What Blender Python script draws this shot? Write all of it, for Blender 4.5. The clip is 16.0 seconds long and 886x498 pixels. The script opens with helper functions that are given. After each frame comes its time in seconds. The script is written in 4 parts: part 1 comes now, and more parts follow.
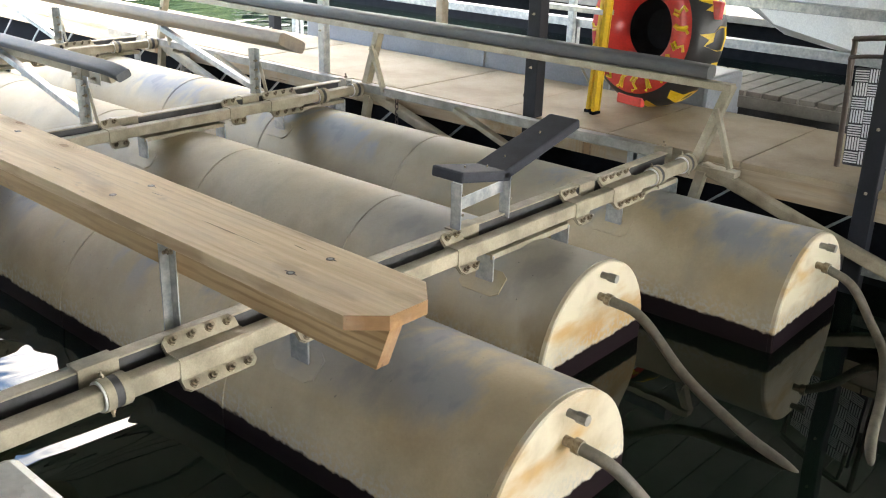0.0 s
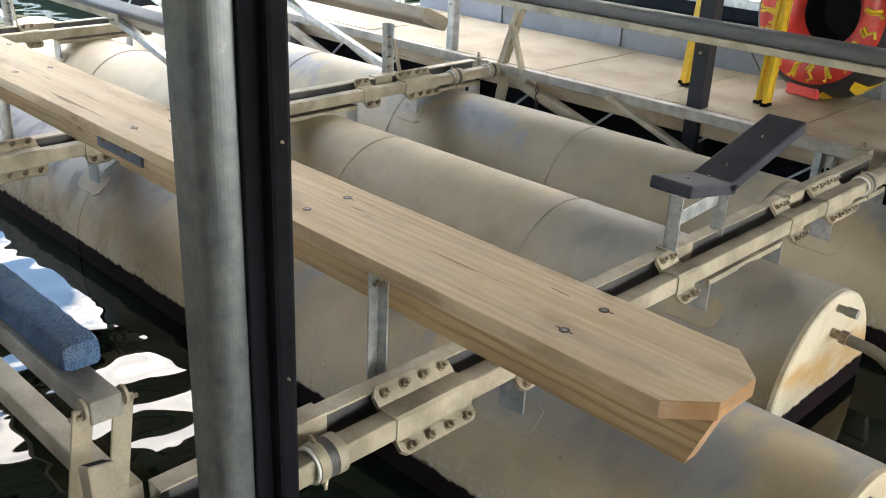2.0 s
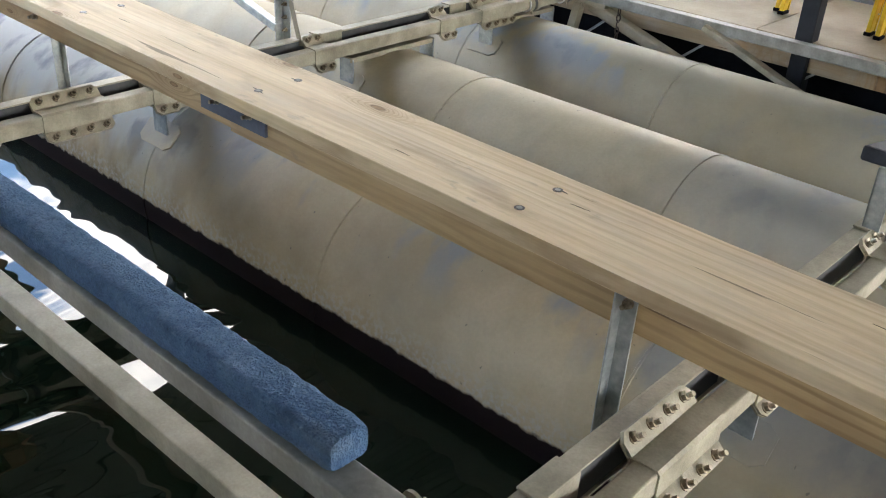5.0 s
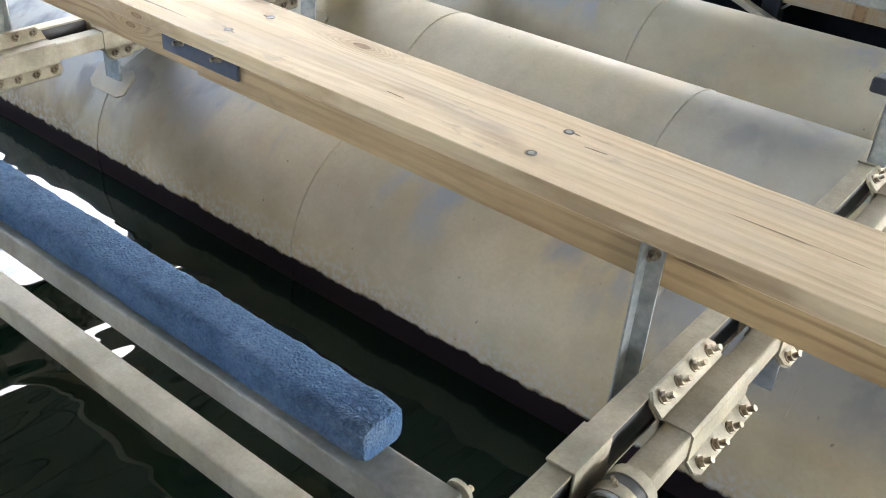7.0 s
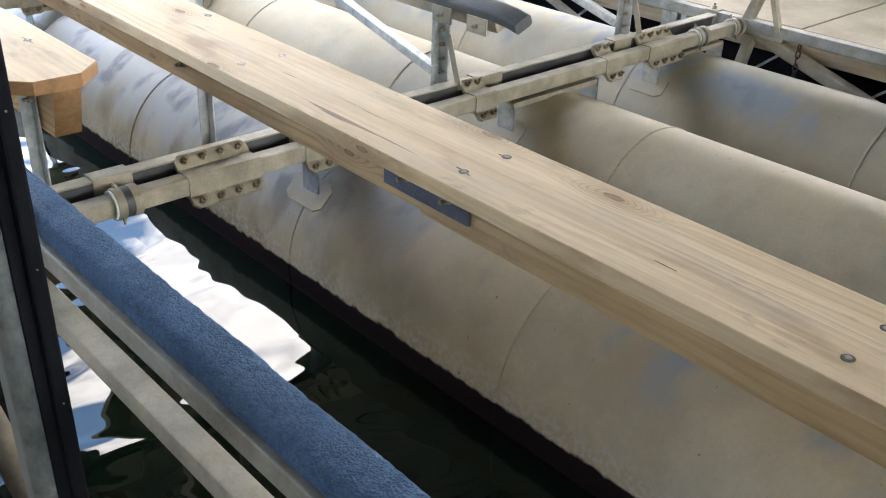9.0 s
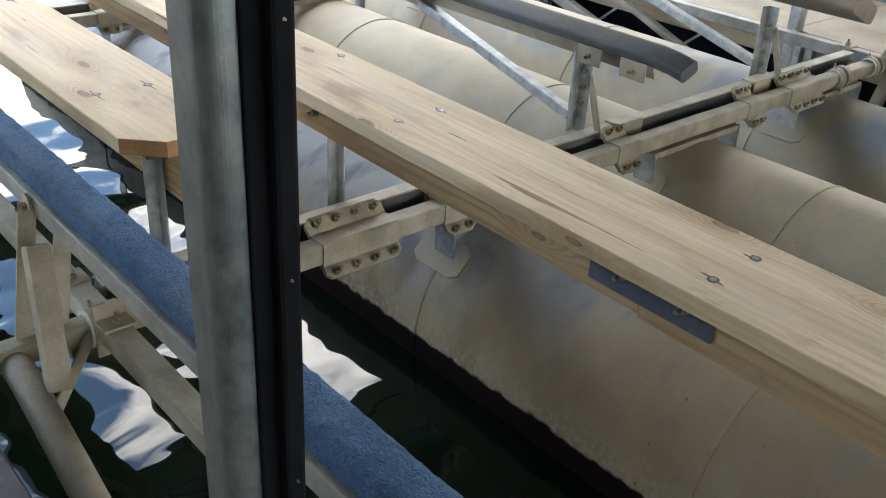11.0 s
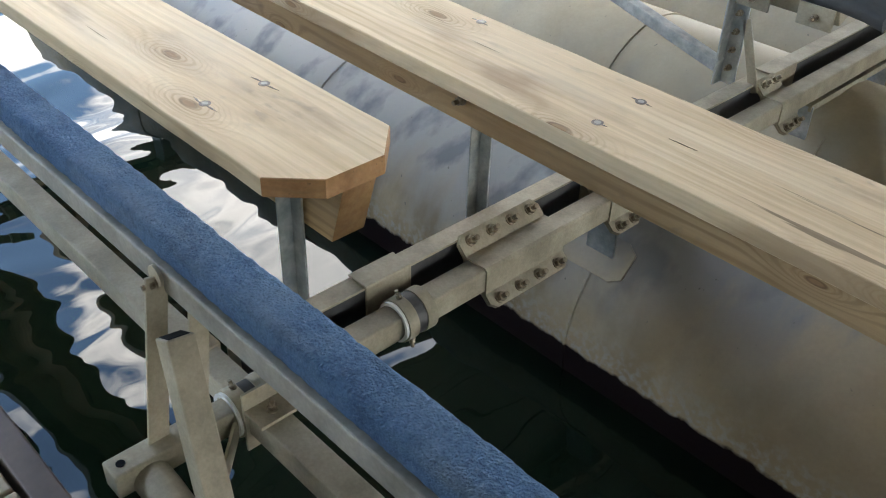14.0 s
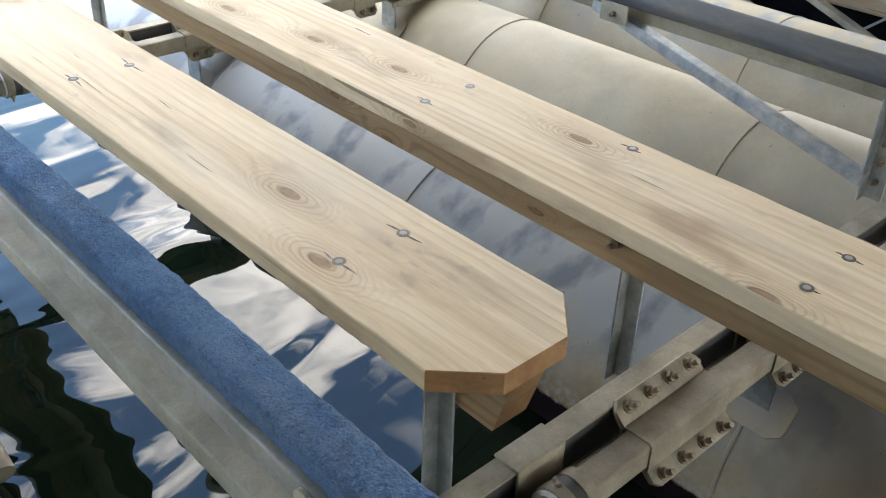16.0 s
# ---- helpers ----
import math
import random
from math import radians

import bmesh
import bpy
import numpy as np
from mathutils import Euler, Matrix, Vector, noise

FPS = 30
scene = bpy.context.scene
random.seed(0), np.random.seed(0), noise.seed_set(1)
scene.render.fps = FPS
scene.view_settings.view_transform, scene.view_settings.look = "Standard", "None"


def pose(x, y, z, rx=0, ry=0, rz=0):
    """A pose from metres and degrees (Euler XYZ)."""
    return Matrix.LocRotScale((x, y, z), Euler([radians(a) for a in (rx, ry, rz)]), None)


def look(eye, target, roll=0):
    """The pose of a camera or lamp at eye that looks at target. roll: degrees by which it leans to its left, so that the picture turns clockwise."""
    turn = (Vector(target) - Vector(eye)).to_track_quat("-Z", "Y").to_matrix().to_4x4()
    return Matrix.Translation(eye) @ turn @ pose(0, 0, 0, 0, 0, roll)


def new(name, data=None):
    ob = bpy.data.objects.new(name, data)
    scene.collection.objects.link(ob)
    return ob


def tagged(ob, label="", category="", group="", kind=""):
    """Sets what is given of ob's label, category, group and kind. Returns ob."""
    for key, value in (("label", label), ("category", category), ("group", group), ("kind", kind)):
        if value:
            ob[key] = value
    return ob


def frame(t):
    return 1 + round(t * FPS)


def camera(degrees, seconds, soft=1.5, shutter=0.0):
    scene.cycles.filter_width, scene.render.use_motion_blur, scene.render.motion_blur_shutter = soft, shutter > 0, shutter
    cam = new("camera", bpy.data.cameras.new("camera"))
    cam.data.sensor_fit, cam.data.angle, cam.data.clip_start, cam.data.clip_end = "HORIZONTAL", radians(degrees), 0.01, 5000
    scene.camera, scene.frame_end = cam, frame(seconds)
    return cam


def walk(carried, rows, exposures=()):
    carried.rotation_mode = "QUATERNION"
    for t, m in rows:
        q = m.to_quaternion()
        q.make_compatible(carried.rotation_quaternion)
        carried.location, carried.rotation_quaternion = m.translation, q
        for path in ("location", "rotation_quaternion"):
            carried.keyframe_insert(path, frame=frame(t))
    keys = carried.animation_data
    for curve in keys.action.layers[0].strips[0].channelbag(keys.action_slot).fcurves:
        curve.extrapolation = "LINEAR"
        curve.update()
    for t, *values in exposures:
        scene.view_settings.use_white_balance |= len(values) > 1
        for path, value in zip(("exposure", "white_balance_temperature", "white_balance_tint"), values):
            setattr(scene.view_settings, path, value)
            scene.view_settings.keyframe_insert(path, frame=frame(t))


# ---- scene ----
EXPOSURE = [(0, 1.38, 7450, 12), (1.5, 1.38, 7450, 12), (2.2, 1.24, 7400, 12), (3.3, 0.94, 7250, 11), (6, 1.76, 6800, 11), (7, 1.96, 6750, 11), (8, 1.88, 6750, 11), (9, 1.3, 6900, 12), (11.5, 0.78, 6800, 9), (13.5, 0.82, 6850, 9), (14.2, 0.8, 6850, 9), (15, 1.02, 6850, 10), (16, 0.74, 6900, 10)]
cam = camera(50.2, 16.0, 1.1)
PATH = [
    (0, (-0.408, 0.152, 1.781), (-1.626, 1.564, 1.056), 1.7),
    (0.5, (-0.58, 0.138, 1.79), (-1.8, 1.539, 1.051), 1.8),
    (1, (-0.76, 0.127, 1.793), (-1.993, 1.509, 1.036), 2.0),
    (1.5, (-0.956, 0.16, 1.76), (-2.21, 1.514, 0.989), 2.4),
    (2, (-1.138, 0.184, 1.736), (-2.413, 1.507, 0.947), 2.5),
    (2.5, (-1.299, 0.184, 1.744), (-2.587, 1.476, 0.925), 2.3),
    (3, (-1.469, 0.155, 1.729), (-2.755, 1.441, 0.897), 1.9),
    (3.5, (-1.599, 0.107, 1.746), (-2.866, 1.399, 0.894), 2.5),
    (6, (-2.009, 0.149, 1.7), (-3.072, 1.483, 0.655), 3.5),
    (6.5, (-2.041, 0.161, 1.676), (-3.068, 1.505, 0.61), 3.7),
    (7, (-2.081, 0.165, 1.665), (-3.105, 1.512, 0.598), 3.8),
    (7.5, (-2.149, 0.163, 1.654), (-3.194, 1.512, 0.61), 4.0),
    (8, (-2.225, 0.182, 1.671), (-3.335, 1.494, 0.65), 3.0),
    (8.5, (-2.336, 0.196, 1.687), (-3.528, 1.465, 0.704), 2.2),
    (9, (-2.487, 0.242, 1.706), (-3.763, 1.449, 0.749), 2.2),
    (11.5, (-3.213, 0.222, 1.693), (-4.514, 1.405, 0.74), 3.4),
    (12, (-3.357, 0.237, 1.696), (-4.653, 1.395, 0.706), 2.8),
    (12.5, (-3.485, 0.216, 1.73), (-4.735, 1.376, 0.685), 2.5),
    (13, (-3.596, 0.211, 1.725), (-4.814, 1.376, 0.648), 2.3),
    (13.5, (-3.708, 0.236, 1.71), (-4.897, 1.393, 0.592), 2.2),
    (14, (-3.788, 0.259, 1.702), (-4.955, 1.401, 0.547), 1.8),
    (14.5, (-3.862, 0.281, 1.708), (-5.018, 1.418, 0.537), 1.6),
    (15, (-3.952, 0.31, 1.707), (-5.124, 1.447, 0.553), 1.6),
    (15.5, (-4.061, 0.327, 1.711), (-5.269, 1.466, 0.596), 1.4),
    (16, (-4.217, 0.311, 1.709), (-5.45, 1.469, 0.642), 1.6),
]
walk(cam, [(t, look(eye, target, roll)) for t, eye, target, roll in PATH], EXPOSURE)

# ---- light ----
SUN_ELEVATION, SUN_BEARING = 55, 185
world = bpy.data.worlds.new("world")
scene.world = world
world.use_nodes = True
wn, wl = world.node_tree.nodes, world.node_tree.links
background = wn["Background"]
sky = wn.new("ShaderNodeTexSky")
sky.sky_type = "NISHITA"
sky.sun_disc = False
sky.air_density, sky.dust_density, sky.ozone_density = 1.4, 0.2, 6.0
sky.sun_elevation, sky.sun_rotation = radians(SUN_ELEVATION), radians(SUN_BEARING)
cloud_at = wn.new("ShaderNodeTexCoord")
cloud_map = wn.new("ShaderNodeMapping")
cloud_map.inputs["Scale"].default_value = (1.0, 1.0, 1.9)
cloud_map.inputs["Location"].default_value = (0.35, 0.6, 0.2)
cloud_noise = wn.new("ShaderNodeTexNoise")
cloud_noise.inputs["Scale"].default_value, cloud_noise.inputs["Detail"].default_value = 2.9, 8
cloud_ramp = wn.new("ShaderNodeMapRange")
cloud_ramp.inputs["From Min"].default_value, cloud_ramp.inputs["From Max"].default_value = 0.44, 0.50
cloud_mix = wn.new("ShaderNodeMix")
cloud_mix.data_type = "RGBA"
cloud_mix.inputs[7].default_value = (30.0, 30.0, 31.0, 1)
wl.new(cloud_at.outputs["Generated"], cloud_map.inputs["Vector"])
wl.new(cloud_map.outputs["Vector"], cloud_noise.inputs["Vector"])
# the cover is denser towards the inland side
cloud_side = wn.new("ShaderNodeSeparateXYZ")
cloud_bias = wn.new("ShaderNodeMapRange")
cloud_bias.inputs["From Min"].default_value, cloud_bias.inputs["From Max"].default_value = 0.20, 0.38
cloud_bias.inputs["To Min"].default_value, cloud_bias.inputs["To Max"].default_value = -0.07, 0.09
cloud_sum = wn.new("ShaderNodeMath")
cloud_sum.operation = "ADD"
wl.new(cloud_at.outputs["Generated"], cloud_side.inputs["Vector"])
wl.new(cloud_side.outputs["Y"], cloud_bias.inputs["Value"])
wl.new(cloud_bias.outputs["Result"], cloud_sum.inputs[0])
wl.new(cloud_noise.outputs["Fac"], cloud_sum.inputs[1])
wl.new(cloud_sum.outputs[0], cloud_ramp.inputs["Value"])
wl.new(cloud_ramp.outputs["Result"], cloud_mix.inputs[0])
billow = wn.new("ShaderNodeTexNoise")
billow.inputs["Scale"].default_value, billow.inputs["Detail"].default_value = 11, 5
billow_ramp = wn.new("ShaderNodeValToRGB")
billow_ramp.color_ramp.elements[0].position, billow_ramp.color_ramp.elements[1].position = 0.35, 0.62
billow_ramp.color_ramp.elements[0].color, billow_ramp.color_ramp.elements[1].color = (0.55, 0.58, 0.63, 1), (1, 1, 1, 1)
billow_gain = wn.new("ShaderNodeVectorMath")
billow_gain.operation = "SCALE"
billow_gain.inputs["Scale"].default_value = 62.0
wl.new(cloud_map.outputs["Vector"], billow.inputs["Vector"])
wl.new(billow.outputs["Fac"], billow_ramp.inputs["Fac"])
wl.new(billow_ramp.outputs["Color"], billow_gain.inputs[0])
wl.new(billow_gain.outputs["Vector"], cloud_mix.inputs[7])
sky_gain = wn.new("ShaderNodeVectorMath")
sky_gain.operation = "SCALE"
sky_gain.inputs["Scale"].default_value = 4.3
wl.new(sky.outputs["Color"], sky_gain.inputs[0])
wl.new(sky_gain.outputs["Vector"], cloud_mix.inputs[6])
wl.new(cloud_mix.outputs[2], background.inputs["Color"])
background.inputs["Strength"].default_value = 0.15
sun_data = bpy.data.lights.new("sun", "SUN")
sun_data.energy, sun_data.angle, sun_data.color = 3.0, radians(0.5), (1.0, 0.95, 0.87)
sun = new("sun", sun_data)
sun_way = Vector((math.sin(radians(SUN_BEARING)) * math.cos(radians(SUN_ELEVATION)), math.cos(radians(SUN_BEARING)) * math.cos(radians(SUN_ELEVATION)), math.sin(radians(SUN_ELEVATION))))
sun.matrix_world = look(sun_way * 30, (0, 0, 0))


# ---- materials ----
def material(name, colours, scale=6.0, rough=0.6, metal=0.0, bump=0.15, fine=70.0, stretch=(1, 1, 1), at="Object", spread=(0.35, 0.65), vary=0.0, bump_distance=0.004, grainy=0.35, gloss=0.5):
    """Two-scale mottled surface: a colour ramp over a coarse noise, a fine grain on top and bump."""
    mat = bpy.data.materials.new(name)
    mat.use_nodes = True
    n, l = mat.node_tree.nodes, mat.node_tree.links
    bsdf = n["Principled BSDF"]
    coord, mapping = n.new("ShaderNodeTexCoord"), n.new("ShaderNodeMapping")
    mapping.inputs["Scale"].default_value = stretch
    l.new(coord.outputs[at], mapping.inputs["Vector"])
    coarse, grain = n.new("ShaderNodeTexNoise"), n.new("ShaderNodeTexNoise")
    coarse.inputs["Scale"].default_value, coarse.inputs["Detail"].default_value = scale, 8
    coarse.inputs["Roughness"].default_value = 0.62
    grain.inputs["Scale"].default_value, grain.inputs["Detail"].default_value = fine, 5
    l.new(mapping.outputs["Vector"], coarse.inputs["Vector"])
    l.new(mapping.outputs["Vector"], grain.inputs["Vector"])
    ramp = n.new("ShaderNodeValToRGB")
    els = ramp.color_ramp.elements
    while len(els) < len(colours):
        els.new(0.5)
    for k, c in enumerate(colours):
        els[k].position = spread[0] + (spread[1] - spread[0]) * k / max(1, len(colours) - 1)
        els[k].color = (*c, 1)
    l.new(coarse.outputs["Fac"], ramp.inputs["Fac"])
    tone = n.new("ShaderNodeMix")
    tone.data_type, tone.blend_type = "RGBA", "MULTIPLY"
    tone.inputs[0].default_value = grainy
    l.new(ramp.outputs["Color"], tone.inputs[6])
    l.new(grain.outputs["Color"], tone.inputs[7])
    bright = n.new("ShaderNodeHueSaturation")
    bright.inputs["Value"].default_value = 1.2
    l.new(tone.outputs[2], bright.inputs["Color"])
    grey = n.new("ShaderNodeRGBToBW")
    l.new(grain.outputs["Fac"], grey.inputs["Color"])
    l.new(grey.outputs["Val"], tone.inputs[7])
    if vary:
        info, around = n.new("ShaderNodeObjectInfo"), n.new("ShaderNodeMapRange")
        around.inputs["To Min"].default_value, around.inputs["To Max"].default_value = 1.2 * (1 - vary), 1.2 * (1 + vary)
        l.new(info.outputs["Random"], around.inputs["Value"])
        l.new(around.outputs["Result"], bright.inputs["Value"])
    l.new(bright.outputs["Color"], bsdf.inputs["Base Color"])
    bsdf.inputs["Metallic"].default_value = metal
    bsdf.inputs["Specular IOR Level"].default_value = gloss
    wear = n.new("ShaderNodeMapRange")
    wear.inputs["To Min"].default_value, wear.inputs["To Max"].default_value = max(0.02, rough - 0.14), min(1, rough + 0.14)
    l.new(coarse.outputs["Fac"], wear.inputs["Value"])
    l.new(wear.outputs["Result"], bsdf.inputs["Roughness"])
    lump = n.new("ShaderNodeBump")
    lump.inputs["Strength"].default_value, lump.inputs["Distance"].default_value = bump, bump_distance
    l.new(grain.outputs["Fac"], lump.inputs["Height"])
    l.new(lump.outputs["Normal"], bsdf.inputs["Normal"])
    mat["tone"] = bright.name
    return mat


def layer(mat, colour, mask):
    """Lay a colour over a material's own, where the mask socket is 1."""
    n, l = mat.node_tree.nodes, mat.node_tree.links
    bsdf = n["Principled BSDF"]
    under = bsdf.inputs["Base Color"].links[0].from_socket
    mix = n.new("ShaderNodeMix")
    mix.data_type = "RGBA"
    l.new(under, mix.inputs[6])
    mix.inputs[7].default_value = (*colour, 1)
    l.new(mask, mix.inputs[0])
    l.new(mix.outputs[2], bsdf.inputs["Base Color"])
    return mix


def ranged(mat, socket, low, high, a=0.0, b=1.0):
    n, l = mat.node_tree.nodes, mat.node_tree.links
    r = n.new("ShaderNodeMapRange")
    r.inputs["From Min"].default_value, r.inputs["From Max"].default_value = low, high
    r.inputs["To Min"].default_value, r.inputs["To Max"].default_value = a, b
    l.new(socket, r.inputs["Value"])
    return r.outputs["Result"]


def maths(mat, kind, a, b):
    n, l = mat.node_tree.nodes, mat.node_tree.links
    m = n.new("ShaderNodeMath")
    m.operation = kind
    for k, v in enumerate((a, b)):
        if isinstance(v, (int, float)):
            m.inputs[k].default_value = v
        else:
            l.new(v, m.inputs[k])
    return m.outputs[0]


def noise_of(mat, scale, stretch=(1, 1, 1), detail=6, shift=0.0):
    n, l = mat.node_tree.nodes, mat.node_tree.links
    coord, mapping, tex = n.new("ShaderNodeTexCoord"), n.new("ShaderNodeMapping"), n.new("ShaderNodeTexNoise")
    mapping.inputs["Scale"].default_value, mapping.inputs["Location"].default_value = stretch, (shift, shift * 0.7, shift * 1.3)
    tex.inputs["Scale"].default_value, tex.inputs["Detail"].default_value = scale, detail
    l.new(coord.outputs["Object"], mapping.inputs["Vector"])
    l.new(mapping.outputs["Vector"], tex.inputs["Vector"])
    return tex.outputs["Fac"]


def height_of(mat, axis="Z"):
    n, l = mat.node_tree.nodes, mat.node_tree.links
    geo, sep = n.new("ShaderNodeNewGeometry"), n.new("ShaderNodeSeparateXYZ")
    l.new(geo.outputs["Position"], sep.inputs["Vector"])
    return sep.outputs[axis]


def tank_material(name, end=False, bare=(0.0, 0.0), bare_amount=0.0, clean=False):
    """Chalky tan paint, brushed off to blue-grey along the crown and over the stretch bare, with brown growth above the water."""
    mat = material(name, [(0.33, 0.265, 0.165), (0.42, 0.35, 0.235), (0.47, 0.405, 0.29)], scale=1.3, rough=0.62, bump=0.05, fine=90, spread=(0.3, 0.7), grainy=0.18)
    n, l = mat.node_tree.nodes, mat.node_tree.links
    z = height_of(mat)
    if end:
        layer(mat, (0.62, 0.56, 0.43), ranged(mat, noise_of(mat, 2.0, (1, 1.2, 1.6)), 0.35, 0.5))
        streak = noise_of(mat, 3.0, (1, 0.9, 2.4), 5, 3.0)
        layer(mat, (0.50, 0.29, 0.09), maths(mat, "MULTIPLY", ranged(mat, streak, 0.5, 0.66), 0.8))
        layer(mat, (0.30, 0.24, 0.15), maths(mat, "MULTIPLY", ranged(mat, noise_of(mat, 9.0, (1, 1, 1), 6, 8.0), 0.55, 0.75), 0.35))
    else:
        # broad clouds of dust, warmer and cooler
        layer(mat, (0.25, 0.25, 0.22), maths(mat, "MULTIPLY", ranged(mat, noise_of(mat, 0.9, (1, 1, 1), 4, 11.0), 0.45, 0.65), 0.5))
        layer(mat, (0.33, 0.255, 0.14), maths(mat, "MULTIPLY", ranged(mat, noise_of(mat, 1.5, (0.7, 1, 1.3), 5, 21.0), 0.52, 0.68), 0.5))
        grime = maths(mat, "ADD", noise_of(mat, 2.4, (1, 1, 1), 7, 41.0), maths(mat, "MULTIPLY", maths(mat, "SUBTRACT", noise_of(mat, 11.0, (1, 0.7, 0.7), 6, 43.0), 0.5), 0.35))
        layer(mat, (0.225, 0.185, 0.125), maths(mat, "MULTIPLY", ranged(mat, grime, 0.47, 0.66), 0.28))
        layer(mat, (0.21, 0.225, 0.225), maths(mat, "MULTIPLY", ranged(mat, noise_of(mat, 4.0, (1, 0.8, 0.8), 7, 47.0), 0.56, 0.70), 0.2))
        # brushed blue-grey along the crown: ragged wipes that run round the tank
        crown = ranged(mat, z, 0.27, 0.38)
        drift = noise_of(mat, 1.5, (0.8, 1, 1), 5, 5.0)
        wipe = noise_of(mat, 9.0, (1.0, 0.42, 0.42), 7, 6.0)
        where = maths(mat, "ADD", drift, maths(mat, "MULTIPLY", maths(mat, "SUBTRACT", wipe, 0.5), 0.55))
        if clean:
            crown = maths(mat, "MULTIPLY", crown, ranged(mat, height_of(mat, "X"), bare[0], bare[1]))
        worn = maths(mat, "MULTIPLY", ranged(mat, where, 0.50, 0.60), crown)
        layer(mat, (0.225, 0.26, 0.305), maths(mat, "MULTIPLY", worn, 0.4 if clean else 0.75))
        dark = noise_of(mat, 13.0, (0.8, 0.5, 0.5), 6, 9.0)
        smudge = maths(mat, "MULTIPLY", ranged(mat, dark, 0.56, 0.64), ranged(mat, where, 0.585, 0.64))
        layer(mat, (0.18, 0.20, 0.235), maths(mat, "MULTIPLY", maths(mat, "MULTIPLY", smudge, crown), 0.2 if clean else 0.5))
        if bare_amount:
            x = height_of(mat, "X")
            wobble = maths(mat, "MULTIPLY", maths(mat, "SUBTRACT", noise_of(mat, 3.0, (1, 1, 1), 6, 15.0), 0.5), 0.9)
            reach = ranged(mat, maths(mat, "ADD", x, wobble), bare[0], bare[1])
            low_rag = maths(mat, "ADD", z, maths(mat, "MULTIPLY", maths(mat, "SUBTRACT", wipe, 0.5), 0.25))
            over = maths(mat, "MULTIPLY", maths(mat, "MULTIPLY", reach, ranged(mat, low_rag, 0.17, 0.33)), bare_amount)
            layer(mat, (0.325, 0.35, 0.37), over)
            blot = maths(mat, "MULTIPLY", ranged(mat, noise_of(mat, 7.0, (1, 0.7, 0.7), 7, 31.0), 0.51, 0.62), reach)
            layer(mat, (0.115, 0.135, 0.165), maths(mat, "MULTIPLY", maths(mat, "MULTIPLY", blot, ranged(mat, z, 0.2, 0.3)), 0.22 if clean else 0.72))
            stain = maths(mat, "MULTIPLY", ranged(mat, noise_of(mat, 5.0, (1, 0.5, 0.5), 7, 33.0), 0.47, 0.60), maths(mat, "MULTIPLY", reach, ranged(mat, z, 0.36, 0.22)))
            layer(mat, (0.21, 0.155, 0.08), maths(mat, "MULTIPLY", stain, 0.7))
        fleck = noise_of(mat, 46.0, (1, 0.8, 0.8), 2, 17.0)
        layer(mat, (0.09, 0.09, 0.085), maths(mat, "MULTIPLY", ranged(mat, fleck, 0.74, 0.78), 0.6))
    ragged = maths(mat, "MULTIPLY", maths(mat, "SUBTRACT", noise_of(mat, 26.0, (1, 1, 1), 8), 0.5), 0.035)
    level = maths(mat, "ADD", z, ragged)
    scum = maths(mat, "MULTIPLY", ranged(mat, level, 0.19, 0.10), ranged(mat, noise_of(mat, 55.0, (1, 1, 1), 7), 0.45, 0.62))
    layer(mat, (0.44, 0.45, 0.43), maths(mat, "MULTIPLY", scum, 0.7))
    wet = ranged(mat, level, 0.094, 0.084)
    layer(mat, (0.014, 0.009, 0.011), wet)
    l.new(ranged(mat, wet, 0.0, 1.0, 0.36, 0.06), n["Principled BSDF"].inputs["Specular IOR Level"])
    return mat


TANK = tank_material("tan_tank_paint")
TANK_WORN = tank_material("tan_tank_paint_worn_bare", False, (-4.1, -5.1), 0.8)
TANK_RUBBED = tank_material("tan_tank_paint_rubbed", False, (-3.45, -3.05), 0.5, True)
TANK_END = tank_material("rust_streaked_tank_end", True)
DUSTY = material("dust_coated_steel", [(0.24, 0.215, 0.16), (0.345, 0.305, 0.225), (0.43, 0.385, 0.295)], scale=7, rough=0.62, bump=0.15, fine=160)
GALV = material("galvanised_steel", [(0.30, 0.33, 0.35), (0.40, 0.43, 0.44), (0.52, 0.54, 0.54)], scale=22, rough=0.42, metal=0.55, bump=0.05, fine=60)
POST = material("weathered_galvanised_post", [(0.085, 0.105, 0.112), (0.13, 0.15, 0.155), (0.17, 0.19, 0.19), (0.34, 0.36, 0.35)], scale=38, rough=0.40, metal=0.45, bump=0.08, fine=150, stretch=(1, 1, 0.75), spread=(0.34, 0.80), grainy=0.25)
DULL = material("dull_weathered_shaded_zinc", [(0.19, 0.185, 0.165), (0.26, 0.255, 0.23), (0.34, 0.33, 0.30)], scale=9, rough=0.6, metal=0.2, bump=0.1, fine=120)
DARK = material("shaded_dark_steel", [(0.05, 0.052, 0.055), (0.09, 0.092, 0.095)], scale=8, rough=0.55, metal=0.3, bump=0.1, fine=90)
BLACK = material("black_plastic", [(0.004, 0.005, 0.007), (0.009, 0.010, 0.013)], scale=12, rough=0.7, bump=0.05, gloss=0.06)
NAVY = material("dark_slate_plastic", [(0.022, 0.026, 0.035), (0.042, 0.047, 0.060)], scale=6, rough=0.7, bump=0.12, fine=140, gloss=0.25)
SPLICE = material("blue_grey_splice_steel", [(0.075, 0.09, 0.125), (0.11, 0.13, 0.175)], scale=14, rough=0.55, metal=0.2, bump=0.1, fine=90)
POST_DARK = material("dark_navy_post_paint", [(0.010, 0.012, 0.017), (0.018, 0.021, 0.028)], scale=9, rough=0.6, bump=0.08, fine=120, gloss=0.3)
